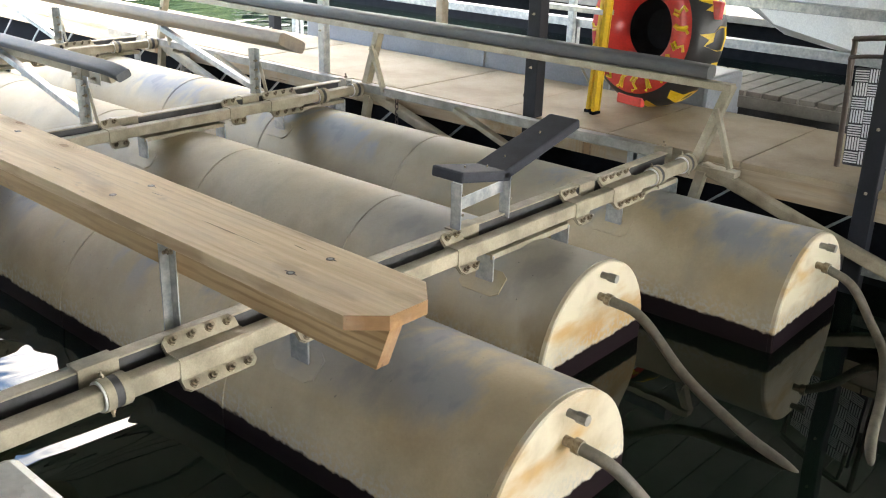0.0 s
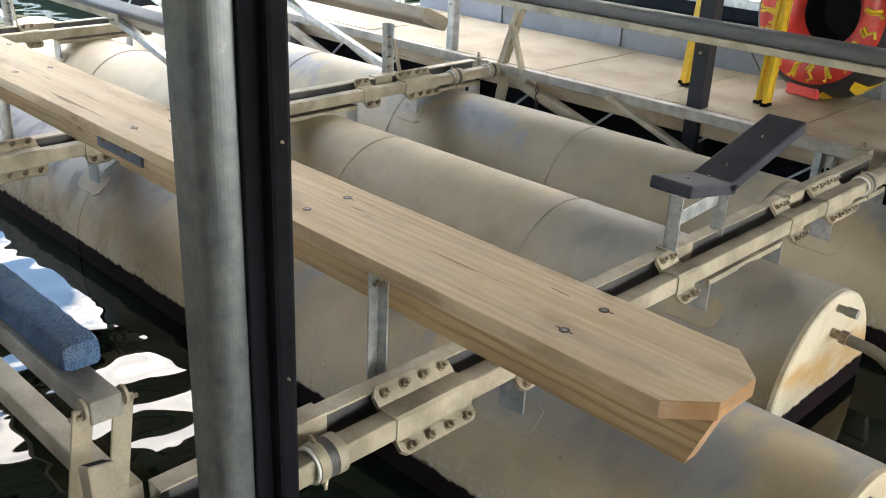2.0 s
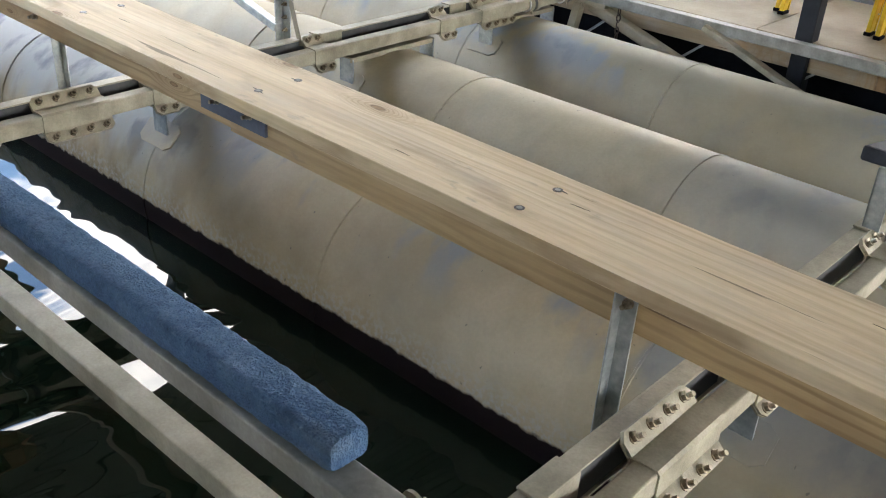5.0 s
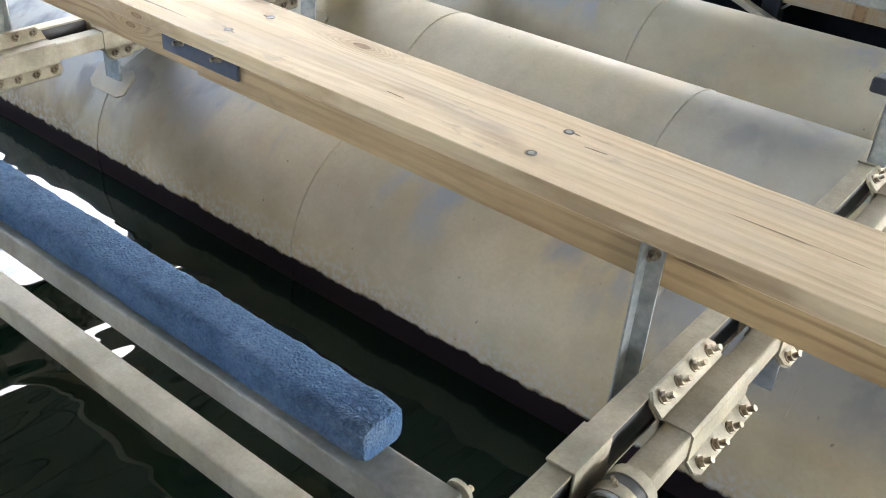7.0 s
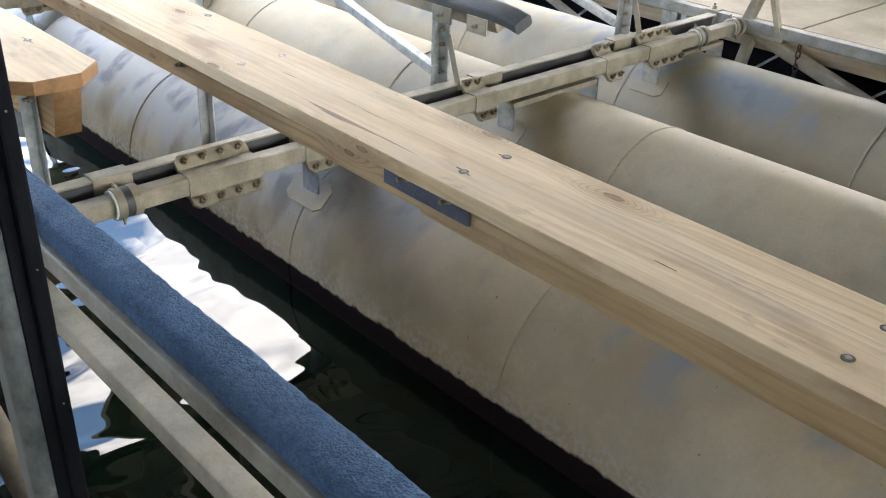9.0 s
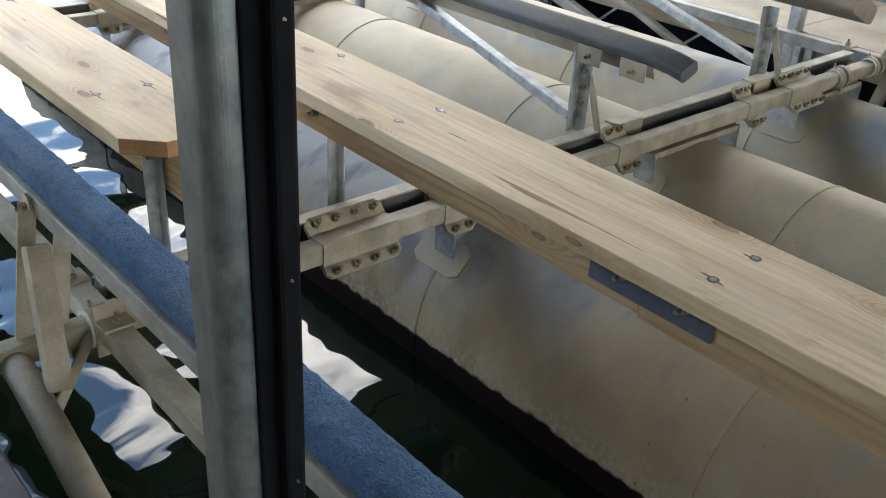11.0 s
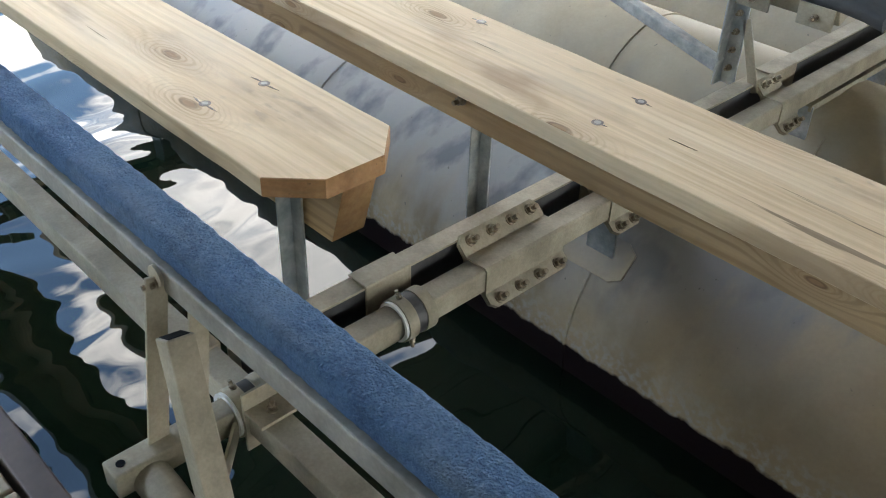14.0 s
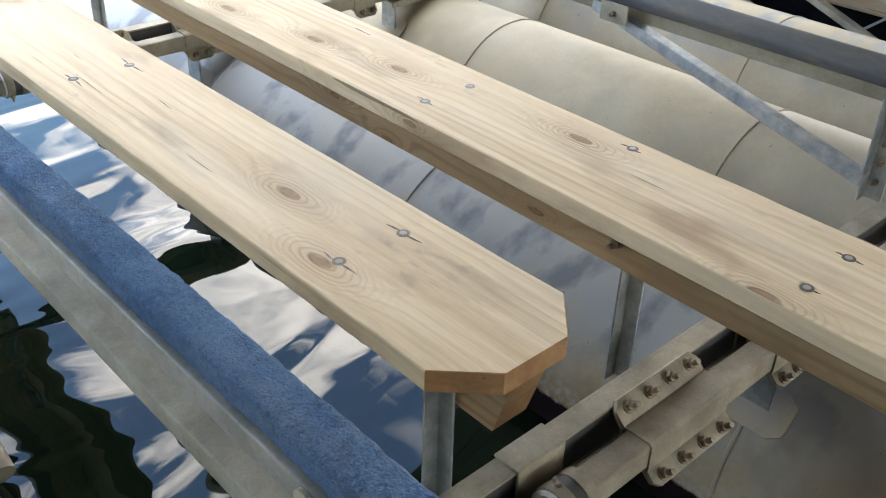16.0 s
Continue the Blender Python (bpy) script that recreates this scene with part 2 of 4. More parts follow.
PAD = material("weathered_grey_bunk_pad", [(0.05, 0.057, 0.068), (0.085, 0.09, 0.097), (0.17, 0.145, 0.115)], scale=4, rough=0.6, bump=0.1, fine=90, stretch=(0.4, 1, 1), spread=(0.35, 0.72))
BROWN_PAD = material("weathered_brown_grey_board", [(0.15, 0.135, 0.12), (0.23, 0.195, 0.16), (0.29, 0.24, 0.185)], scale=5, rough=0.6, bump=0.12, fine=70, stretch=(0.3, 1, 1))
BOLT = material("weathered_bolt_zinc", [(0.20, 0.16, 0.11), (0.42, 0.37, 0.29)], scale=60, rough=0.4, metal=0.7, bump=0.1)
HOSE = material("dirty_rubber_hose", [(0.10, 0.09, 0.07), (0.20, 0.18, 0.14)], scale=14, rough=0.6, bump=0.1, fine=200)
DECK = material("tan_composite_deck", [(0.27, 0.215, 0.14), (0.35, 0.285, 0.195), (0.40, 0.335, 0.24)], scale=2.5, rough=0.75, bump=0.2, fine=130, vary=0.06)
YELLOW = material("yellow_fibreglass", [(0.62, 0.40, 0.02), (0.75, 0.50, 0.03)], scale=8, rough=0.4, bump=0.04)
RED = material("red_vinyl", [(0.50, 0.035, 0.03), (0.62, 0.05, 0.045)], scale=5, rough=0.35, bump=0.03)
TUBE_BLACK = material("black_vinyl", [(0.015, 0.015, 0.017), (0.03, 0.03, 0.033)], scale=5, rough=0.4, bump=0.03)
WHITE = material("white_gelcoat", [(0.72, 0.72, 0.71), (0.82, 0.82, 0.81)], scale=2, rough=0.25, bump=0.01)
BROWN = material("brown_metal", [(0.045, 0.03, 0.025), (0.07, 0.05, 0.04)], scale=10, rough=0.45, metal=0.3)
ROOF = material("corrugated_steel_roof", [(0.17, 0.17, 0.16), (0.25, 0.25, 0.24)], scale=3, rough=0.6, metal=0.2)


def wood_material(name, colours, shift=0.0, bands="Y", grain=0.36, blotch=0.7, grey=0.25):
    """Sawn pine: fine straight fibre, faint growth bands that bend round knots, blotches, checks and grey weathering."""
    mat = material(name, colours, scale=3.2, rough=0.72, bump=0.0, fine=42, stretch=(0.35, 5.0, 5.0), spread=(0.3, 0.72), grainy=0.22)
    n, l = mat.node_tree.nodes, mat.node_tree.links
    coord, mapping, wave = n.new("ShaderNodeTexCoord"), n.new("ShaderNodeMapping"), n.new("ShaderNodeTexWave")
    mapping.inputs["Scale"].default_value, mapping.inputs["Location"].default_value = (0.12, 1.0, 1.0), (shift, shift, 0)
    wave.wave_type, wave.bands_direction = "BANDS", bands
    wave.inputs["Scale"].default_value, wave.inputs["Distortion"].default_value = 12, 8
    wave.inputs["Detail"].default_value, wave.inputs["Detail Scale"].default_value, wave.inputs["Detail Roughness"].default_value = 3, 0.9, 0.55
    l.new(coord.outputs["Object"], mapping.inputs["Vector"])
    knot_map, knot, flat, apart = n.new("ShaderNodeMapping"), n.new("ShaderNodeTexVoronoi"), n.new("ShaderNodeCombineXYZ"), n.new("ShaderNodeSeparateXYZ")
    knot.voronoi_dimensions = "2D"
    l.new(coord.outputs["Object"], apart.inputs["Vector"])
    l.new(apart.outputs["X"], flat.inputs["X"])
    l.new(apart.outputs[bands], flat.inputs["Y"])
    knot_map.inputs["Scale"].default_value, knot_map.inputs["Location"].default_value = ((0.75, 1.9, 1.0) if bands == "Y" else (1.0, 3.2, 1.0)), (shift * 2.1, 0.3, 0.0)
    knot.inputs["Scale"].default_value = 2.1
    l.new(flat.outputs["Vector"], knot_map.inputs["Vector"])
    l.new(knot_map.outputs["Vector"], knot.inputs["Vector"])
    chosen = n.new("ShaderNodeSeparateColor")
    l.new(knot.outputs["Color"], chosen.inputs["Color"])
    pick = ranged(mat, chosen.outputs["Red"], 0.30, 0.34)
    near_knot = maths(mat, "MULTIPLY", ranged(mat, knot.outputs["Distance"], 0.34, 0.0, 0.0, 1.0), pick)
    shove, bent = n.new("ShaderNodeCombineXYZ"), n.new("ShaderNodeVectorMath")
    l.new(maths(mat, "MULTIPLY", maths(mat, "MULTIPLY", near_knot, near_knot), 0.11), shove.inputs[bands])
    l.new(mapping.outputs["Vector"], bent.inputs[0])
    l.new(shove.outputs["Vector"], bent.inputs[1])
    l.new(bent.outputs["Vector"], wave.inputs["Vector"])
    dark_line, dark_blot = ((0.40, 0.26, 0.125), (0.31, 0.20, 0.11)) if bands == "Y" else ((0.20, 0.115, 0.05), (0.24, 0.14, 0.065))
    soft = ranged(mat, noise_of(mat, 1.7, (0.6, 2.2, 2.2), 3, shift + 9), 0.42, 0.64, 0.12, 1.0)
    layer(mat, dark_line, maths(mat, "MULTIPLY", maths(mat, "MULTIPLY", ranged(mat, wave.outputs["Fac"], 0.55, 0.95), soft), grain))
    fibre = noise_of(mat, 55.0, (0.035, 1.6, 1.6), 3, shift + 2)
    layer(mat, (0.36, 0.25, 0.14), maths(mat, "MULTIPLY", ranged(mat, fibre, 0.50, 0.68), 0.15))
    layer(mat, dark_blot, maths(mat, "MULTIPLY", ranged(mat, noise_of(mat, 3.0, (0.8, 2.4, 2.4), 6, shift + 12), *((0.56, 0.70) if bands == "Y" else (0.50, 0.60))), blotch))
    layer(mat, (0.46, 0.43, 0.39), maths(mat, "MULTIPLY", ranged(mat, noise_of(mat, 2.6, (0.7, 2.0, 2.0), 6, shift + 4), 0.52, 0.66), grey))
    scuff = noise_of(mat, 30.0, (0.5, 1.2, 1.2), 5, shift + 14)
    layer(mat, (0.20, 0.16, 0.13), maths(mat, "MULTIPLY", maths(mat, "MULTIPLY", ranged(mat, scuff, 0.60, 0.70), ranged(mat, noise_of(mat, 1.9, (1, 1, 1), 3, shift + 18), 0.52, 0.62)), 0.35))
    halo = maths(mat, "MULTIPLY", maths(mat, "MULTIPLY", near_knot, near_knot), 0.55)
    layer(mat, (0.38, 0.25, 0.13), halo)
    uneven = maths(mat, "ADD", knot.outputs["Distance"], maths(mat, "MULTIPLY", noise_of(mat, 14.0, (1, 1, 1), 4, shift + 5), 0.10))
    swirl = ranged(mat, maths(mat, "SINE", maths(mat, "MULTIPLY", uneven, 210.0), 0.0), 0.1, 0.9)
    layer(mat, (0.34, 0.21, 0.10), maths(mat, "MULTIPLY", maths(mat, "MULTIPLY", swirl, maths(mat, "MULTIPLY", near_knot, near_knot)), 0.75))
    rim = maths(mat, "MULTIPLY", maths(mat, "MULTIPLY", ranged(mat, knot.outputs["Distance"], 0.052, 0.038), 0.85), pick)
    layer(mat, (0.17, 0.095, 0.045), maths(mat, "MULTIPLY", rim, ranged(mat, noise_of(mat, 40.0, (1, 1, 1), 3, shift), 0.3, 0.6, 0.35, 1.0)))
    layer(mat, (0.33, 0.20, 0.10), maths(mat, "MULTIPLY", maths(mat, "MULTIPLY", ranged(mat, knot.outputs["Distance"], 0.034, 0.024), 0.8), pick))
    crack = noise_of(mat, 30.0, (0.06, 1.6, 1.6), 3, shift + 7)
    layer(mat, (0.10, 0.06, 0.03), maths(mat, "MULTIPLY", ranged(mat, crack, 0.69, 0.72), 0.7))
    lump = n["Bump"]
    lump.inputs["Strength"].default_value, lump.inputs["Distance"].default_value = 0.35, 0.0015
    l.new(maths(mat, "SUBTRACT", maths(mat, "MULTIPLY", wave.outputs["Fac"], 0.4), fibre), lump.inputs["Height"])
    return mat


PINE = wood_material("weathered_pine", [(0.56, 0.415, 0.245), (0.67, 0.525, 0.345), (0.74, 0.61, 0.435)])
# plank sides toned below the top, their shade put into the colour
PINE_SIDE_SHADED = wood_material("pine_plank_side_shaded", [(0.50, 0.37, 0.215), (0.60, 0.47, 0.30), (0.66, 0.54, 0.37)], 2.3, "Z", 0.22, 0.5, 0.15)
END_GRAIN = wood_material("pine_end_grain", [(0.22, 0.11, 0.045), (0.33, 0.18, 0.08), (0.42, 0.26, 0.125)], 5.3, "Z", 0.7)
# stringer pine darkened to carry the shade under the plank's overhang
PINE_EDGE_SHADED = wood_material("pine_stringer_shaded", [(0.37, 0.25, 0.125), (0.46, 0.325, 0.17), (0.53, 0.39, 0.225)], 1.7, "Z", 0.6, 0.3, 0.05)
OLD_WOOD = wood_material("grey_dock_wood", [(0.27, 0.22, 0.16), (0.40, 0.33, 0.24), (0.48, 0.41, 0.31)], 3.1, "Y", 0.4, 0.3, 0.6)


def carpet_material():
    """Dusty blue cut pile: tufts a few millimetres wide, pile shade painted in as dark gaps and pale tips."""
    mat = material("blue_bunk_carpet", [(0.052, 0.105, 0.20), (0.075, 0.142, 0.255), (0.11, 0.185, 0.30)], scale=7, rough=0.95, bump=1.0, fine=170, spread=(0.3, 0.7), gloss=0.1, grainy=0.3)
    layer(mat, (0.22, 0.24, 0.22), maths(mat, "MULTIPLY", ranged(mat, noise_of(mat, 4, (0.7, 2, 2), 8, 2.0), 0.55, 0.75), 0.4))
    tuft = maths(mat, "ADD", maths(mat, "MULTIPLY", noise_of(mat, 270, (1, 1, 1), 2), 0.62), maths(mat, "MULTIPLY", noise_of(mat, 95, (1, 1, 1), 2, 3.0), 0.38))
    layer(mat, (0.028, 0.045, 0.075), maths(mat, "MULTIPLY", ranged(mat, noise_of(mat, 36, (0.8, 1, 1), 5, 8.0), 0.54, 0.68), 0.25))
    # shade between tufts and light on their tips, coloured from the bump height
    layer(mat, (0.022, 0.045, 0.09), maths(mat, "MULTIPLY", ranged(mat, tuft, 0.48, 0.36), 0.4))
    layer(mat, (0.20, 0.28, 0.40), maths(mat, "MULTIPLY", ranged(mat, tuft, 0.54, 0.66), 0.3))
    lump = mat.node_tree.nodes["Bump"]
    lump.inputs["Strength"].default_value, lump.inputs["Distance"].default_value = 1.0, 0.011
    mat.node_tree.links.new(tuft, lump.inputs["Height"])
    return mat


CARPET = carpet_material()


def water_material():
    mat = bpy.data.materials.new("lake_water")
    mat.use_nodes = True
    n, l = mat.node_tree.nodes, mat.node_tree.links
    bsdf = n["Principled BSDF"]
    bsdf.inputs["Base Color"].default_value = (0.004, 0.010, 0.006, 1)
    bsdf.inputs["Roughness"].default_value, bsdf.inputs["IOR"].default_value = 0.01, 1.34
    coord, mapping = n.new("ShaderNodeTexCoord"), n.new("ShaderNodeMapping")
    mapping.inputs["Scale"].default_value = (1.0, 0.55, 1)
    mapping.inputs["Rotation"].default_value = (0, 0, radians(28))
    slow, quick = n.new("ShaderNodeTexNoise"), n.new("ShaderNodeTexNoise")
    slow.inputs["Scale"].default_value, slow.inputs["Detail"].default_value, slow.inputs["Roughness"].default_value = 1.7, 2, 0.4
    slow.inputs["Distortion"].default_value = 0.5
    quick.inputs["Scale"].default_value, quick.inputs["Detail"].default_value = 4.2, 1
    quick.inputs["Distortion"].default_value = 0.6
    for tex in (slow, quick):
        l.new(mapping.outputs["Vector"], tex.inputs["Vector"])
    l.new(coord.outputs["Object"], mapping.inputs["Vector"])
    # livelier on the open side than in the lee of the tanks
    open_side = ranged(mat, height_of(mat, "Y"), 1.55, 0.7, 0.04, 0.24)
    both = maths(mat, "ADD", slow.outputs["Fac"], maths(mat, "MULTIPLY", quick.outputs["Fac"], open_side))
    lump = n.new("ShaderNodeBump")
    both = maths(mat, "MULTIPLY", both, ranged(mat, height_of(mat, "X"), -3.4, -2.2, 1.0, 0.12))
    lump.inputs["Strength"].default_value, lump.inputs["Distance"].default_value = 1.0, 0.04
    l.new(both, lump.inputs["Height"])
    l.new(lump.outputs["Normal"], bsdf.inputs["Normal"])
    return mat


WATER = water_material()


# ---- mesh tools ----
def add_box(bm, a, b, bevel=0.0, m=None):
    """A box from corner a to corner b, its edges rounded by bevel."""
    made = bmesh.ops.create_cube(bm, size=1.0)["verts"]
    size, mid = [max(1e-4, abs(q - p)) for p, q in zip(a, b)], [(p + q) / 2 for p, q in zip(a, b)]
    bmesh.ops.transform(bm, matrix=(m or Matrix()) @ Matrix.Translation(mid) @ Matrix.Diagonal((*size, 1)), verts=made)
    if bevel:
        edges = list({e for v in made for e in v.link_edges})
        bmesh.ops.bevel(bm, geom=edges, offset=bevel, segments=2, affect="EDGES", profile=0.5)


def along(p, q):
    p, q = Vector(p), Vector(q)
    return Matrix.Translation((p + q) / 2) @ (q - p).to_track_quat("Z", "Y").to_matrix().to_4x4(), (q - p).length


def add_bar(bm, p, q, w, d, bevel=0.003, up=None):
    """A rectangular bar from p to q."""
    p, q = Vector(p), Vector(q)
    z = (q - p).normalized()
    x = Vector(up).cross(z).normalized() if up else (Vector((0, 0, 1)).cross(z).normalized() if abs(z.z) < 0.95 else Vector((1, 0, 0)))
    y = z.cross(x)
    m = Matrix((x, y, z)).transposed().to_4x4()
    m.translation = (p + q) / 2
    half = (q - p).length / 2
    add_box(bm, (-w / 2, -d / 2, -half), (w / 2, d / 2, half), bevel, m)


def add_rod(bm, p, q, r, n=16, r2=None):
    m, length = along(p, q)
    bmesh.ops.create_cone(bm, cap_ends=True, segments=n, radius1=r, radius2=r if r2 is None else r2, depth=length, matrix=m)


def add_loft(bm, rings, closed=True):
    """A skin over rings of points; the ends are capped."""
    rows = [[bm.verts.new(p) for p in ring] for ring in rings]
    n = len(rows[0])
    for a, b in zip(rows, rows[1:]):
        for k in range(n):
            bm.faces.new((a[k], a[(k + 1) % n], b[(k + 1) % n], b[k]))
    if closed:
        bm.faces.new(rows[0][::-1])
        bm.faces.new(rows[-1])


def add_prism(bm, outline, thickness, m):
    """A plate with the given outline in its own x, y plane."""
    add_loft(bm, [[m @ Vector((x, y, z)) for x, y in outline] for z in (-thickness / 2, thickness / 2)])


def add_path(bm, points, r, n=12):
    pts = [Vector(p) for p in points]
    rings = []
    for k, p in enumerate(pts):
        t = (pts[min(k + 1, len(pts) - 1)] - pts[max(k - 1, 0)]).normalized()
        x = (Vector((0, 0, 1)) if abs(t.z) < 0.9 else Vector((1, 0, 0))).cross(t).normalized()
        y = t.cross(x)
        rings.append([p + r * (math.cos(a) * x + math.sin(a) * y) for a in (2 * math.pi * i / n for i in range(n))])
    add_loft(bm, rings)


def smooth_path(points, steps=8):
    pts = [Vector(p) for p in points]
    pts = [2 * pts[0] - pts[1]] + pts + [2 * pts[-1] - pts[-2]]
    out = []
    for a, b, c, d in zip(pts, pts[1:], pts[2:], pts[3:]):
        for k in range(steps):
            t = k / steps
            out.append(0.5 * (2 * b + (c - a) * t + (2 * a - 5 * b + 4 * c - d) * t * t + (3 * b - a - 3 * c + d) * t ** 3))
    return out + [pts[-2]]


def part(name, bm, mat, parent=None, label="", smooth=False):
    bmesh.ops.recalc_face_normals(bm, faces=bm.faces)
    mesh = bpy.data.meshes.new(name)
    bm.to_mesh(mesh)
    bm.free()
    mesh.materials.append(mat)
    if smooth:
        for f in mesh.polygons:
            f.use_smooth = True
        mesh.set_sharp_from_angle(angle=radians(38))
    ob = new(name, mesh)
    ob.parent = parent
    if label:
        tagged(ob, label)
    return ob


def piece(name, mesh, parent, m):
    ob = new(name, mesh)
    ob.parent = parent
    ob.matrix_basis = m
    return ob


def thing(name, label, category, group=""):
    return tagged(new(name), label, category, group)


def box_part(name, a, b, mat, parent=None, bevel=0.003, label=""):
    bm = bmesh.new()
    add_box(bm, a, b, bevel)
    return part(name, bm, mat, parent, label)


def bar_part(name, p, q, w, d, mat, parent=None, label="", bevel=0.003, up=None):
    bm = bmesh.new()
    add_bar(bm, p, q, w, d, bevel, up)
    return part(name, bm, mat, parent, label)


def make_bolt():
    bm = bmesh.new()
    add_rod(bm, (0, 0, -0.002), (0, 0, 0.003), 0.0135, 14)
    add_rod(bm, (0, 0, 0.003), (0, 0, 0.0135), 0.0112, 6)
    add_rod(bm, (0, 0, 0.0135), (0, 0, 0.029), 0.0062, 10)
    bmesh.ops.recalc_face_normals(bm, faces=bm.faces)
    mesh = bpy.data.meshes.new("bolt")
    bm.to_mesh(mesh)
    bm.free()
    mesh.materials.append(BOLT)
    return mesh


BOLT_MESH = make_bolt()


def bolt(parent, at, way=(0, 0, 1), size=1.0):
    m = Vector(way).to_track_quat("Z", "Y").to_matrix().to_4x4()
    m.translation = at
    return piece("bolt", BOLT_MESH, parent, m @ Matrix.Diagonal((size, size, size, 1)))


# ---- structure ----
bm = bmesh.new()
add_box(bm, (-900, -900, -0.3), (900, 900, 0.0))
tagged(part("water", bm, WATER), "dark green lake water with slow ripples", "water", kind="structure")

rnd_woods = random.Random(21)
bm = bmesh.new()
bmesh.ops.create_icosphere(bm, subdivisions=2, radius=1.0)
ball, ball_faces = [v.co.copy() for v in bm.verts], [[v.index for v in f.verts] for f in bm.faces]
bm.free()
spots, skins = [], []
for k in range(150):
    x, y, tall = -78 - rnd_woods.uniform(0, 26), -70 + k * 1.25 + rnd_woods.uniform(-1.5, 1.5), rnd_woods.uniform(14, 24)
    base = len(spots)
    spots += [Vector((x + 0.3 * math.cos(a), y + 0.3 * math.sin(a), z)) for z in (-0.5, tall * 0.6) for a in (0.0, 2.1, 4.2)]
    skins += [[base, base + 1, base + 4, base + 3], [base + 1, base + 2, base + 5, base + 4], [base + 2, base, base + 3, base + 5]]
    for j in range(7):
        up = rnd_woods.uniform(0.22, 0.98)
        wide = tall * 0.20 * (1.25 - up) + 0.7
        mid, base = Vector((x + rnd_woods.uniform(-1, 1) * wide, y + rnd_woods.uniform(-1, 1) * wide, tall * up)), len(spots)
        for q in ball:
            c = mid + q * wide
            spots.append(c + q * noise.noise(c * 0.9) * wide * 0.6 + noise.noise_vector(c * 2.1) * wide * 0.22)
        skins += [[base + i for i in f] for f in ball_faces]
woods_mesh = bpy.data.meshes.new("far_woods")
woods_mesh.from_pydata(spots, [], skins)
FOLIAGE = material("far_foliage", [(0.015, 0.03, 0.008), (0.035, 0.06, 0.016), (0.06, 0.09, 0.03)], scale=0.5, rough=0.8, bump=0.6, fine=3)
woods_mesh.materials.append(FOLIAGE)
tagged(new("far_woods", woods_mesh), "dark green woods on the far lake shore", "woods", kind="stuff")

ROOF_Z, ROOF_EDGE, ROOF_X1, ROOF_Y0, ROOF_Y1 = 3.1, -8.05, 8.0, -5.0, 11.2
roof = tagged(new("ceiling"), "bare corrugated metal boathouse roof", "roof", kind="structure")
bm = bmesh.new()
add_box(bm, (ROOF_EDGE, ROOF_Y0, ROOF_Z), (ROOF_X1, ROOF_Y1, ROOF_Z + 0.05))
for k in range(53):
    x = ROOF_EDGE + 0.15 + k * 0.295
    add_box(bm, (x, ROOF_Y0, ROOF_Z - 0.02), (x + 0.09, ROOF_Y1, ROOF_Z + 0.002))
part("roof_sheet", bm, ROOF, roof)
for y in (-1.4, 0.62, 4.62, 8.6):
    box_part("roof_beam", (ROOF_EDGE + 0.05, y - 0.05, ROOF_Z - 0.20), (ROOF_X1, y + 0.05, ROOF_Z - 0.022), ROOF, roof)

# unseen wall, added only to cut low light from behind the walkway
bm = bmesh.new()
add_box(bm, (ROOF_EDGE, ROOF_Y0 - 0.1, -0.2), (ROOF_X1, ROOF_Y0, ROOF_Z))
for k in range(53):
    x = ROOF_EDGE + 0.15 + k * 0.295
    add_box(bm, (x, ROOF_Y0 - 0.002, -0.2), (x + 0.09, ROOF_Y0 + 0.02, ROOF_Z - 0.03))
tagged(part("wall_south", bm, ROOF), "plain grey corrugated wall, unseen, added to block low light", "wall", kind="structure")

# ---- the lift: tanks ----
BEAM_X = (-2.5, -4.892, -7.284)
TANK_R, TANK_Z = 0.362, 0.07
TANKS = ((2.16, -1.674, (-2.80, -3.90, -4.90, -6.08, -7.2)), (3.10, -2.16, (-3.27, -4.365, -5.61, -6.80)), (4.045, -1.674, (-2.81, -3.865, -5.03, -6.10, -7.2)))
TANK_FAR = -8.3


def ring_at(x, y, r, n=56):
    return [(x, y + r * math.sin(2 * math.pi * k / n), TANK_Z + r * math.cos(2 * math.pi * k / n)) for k in range(n)]


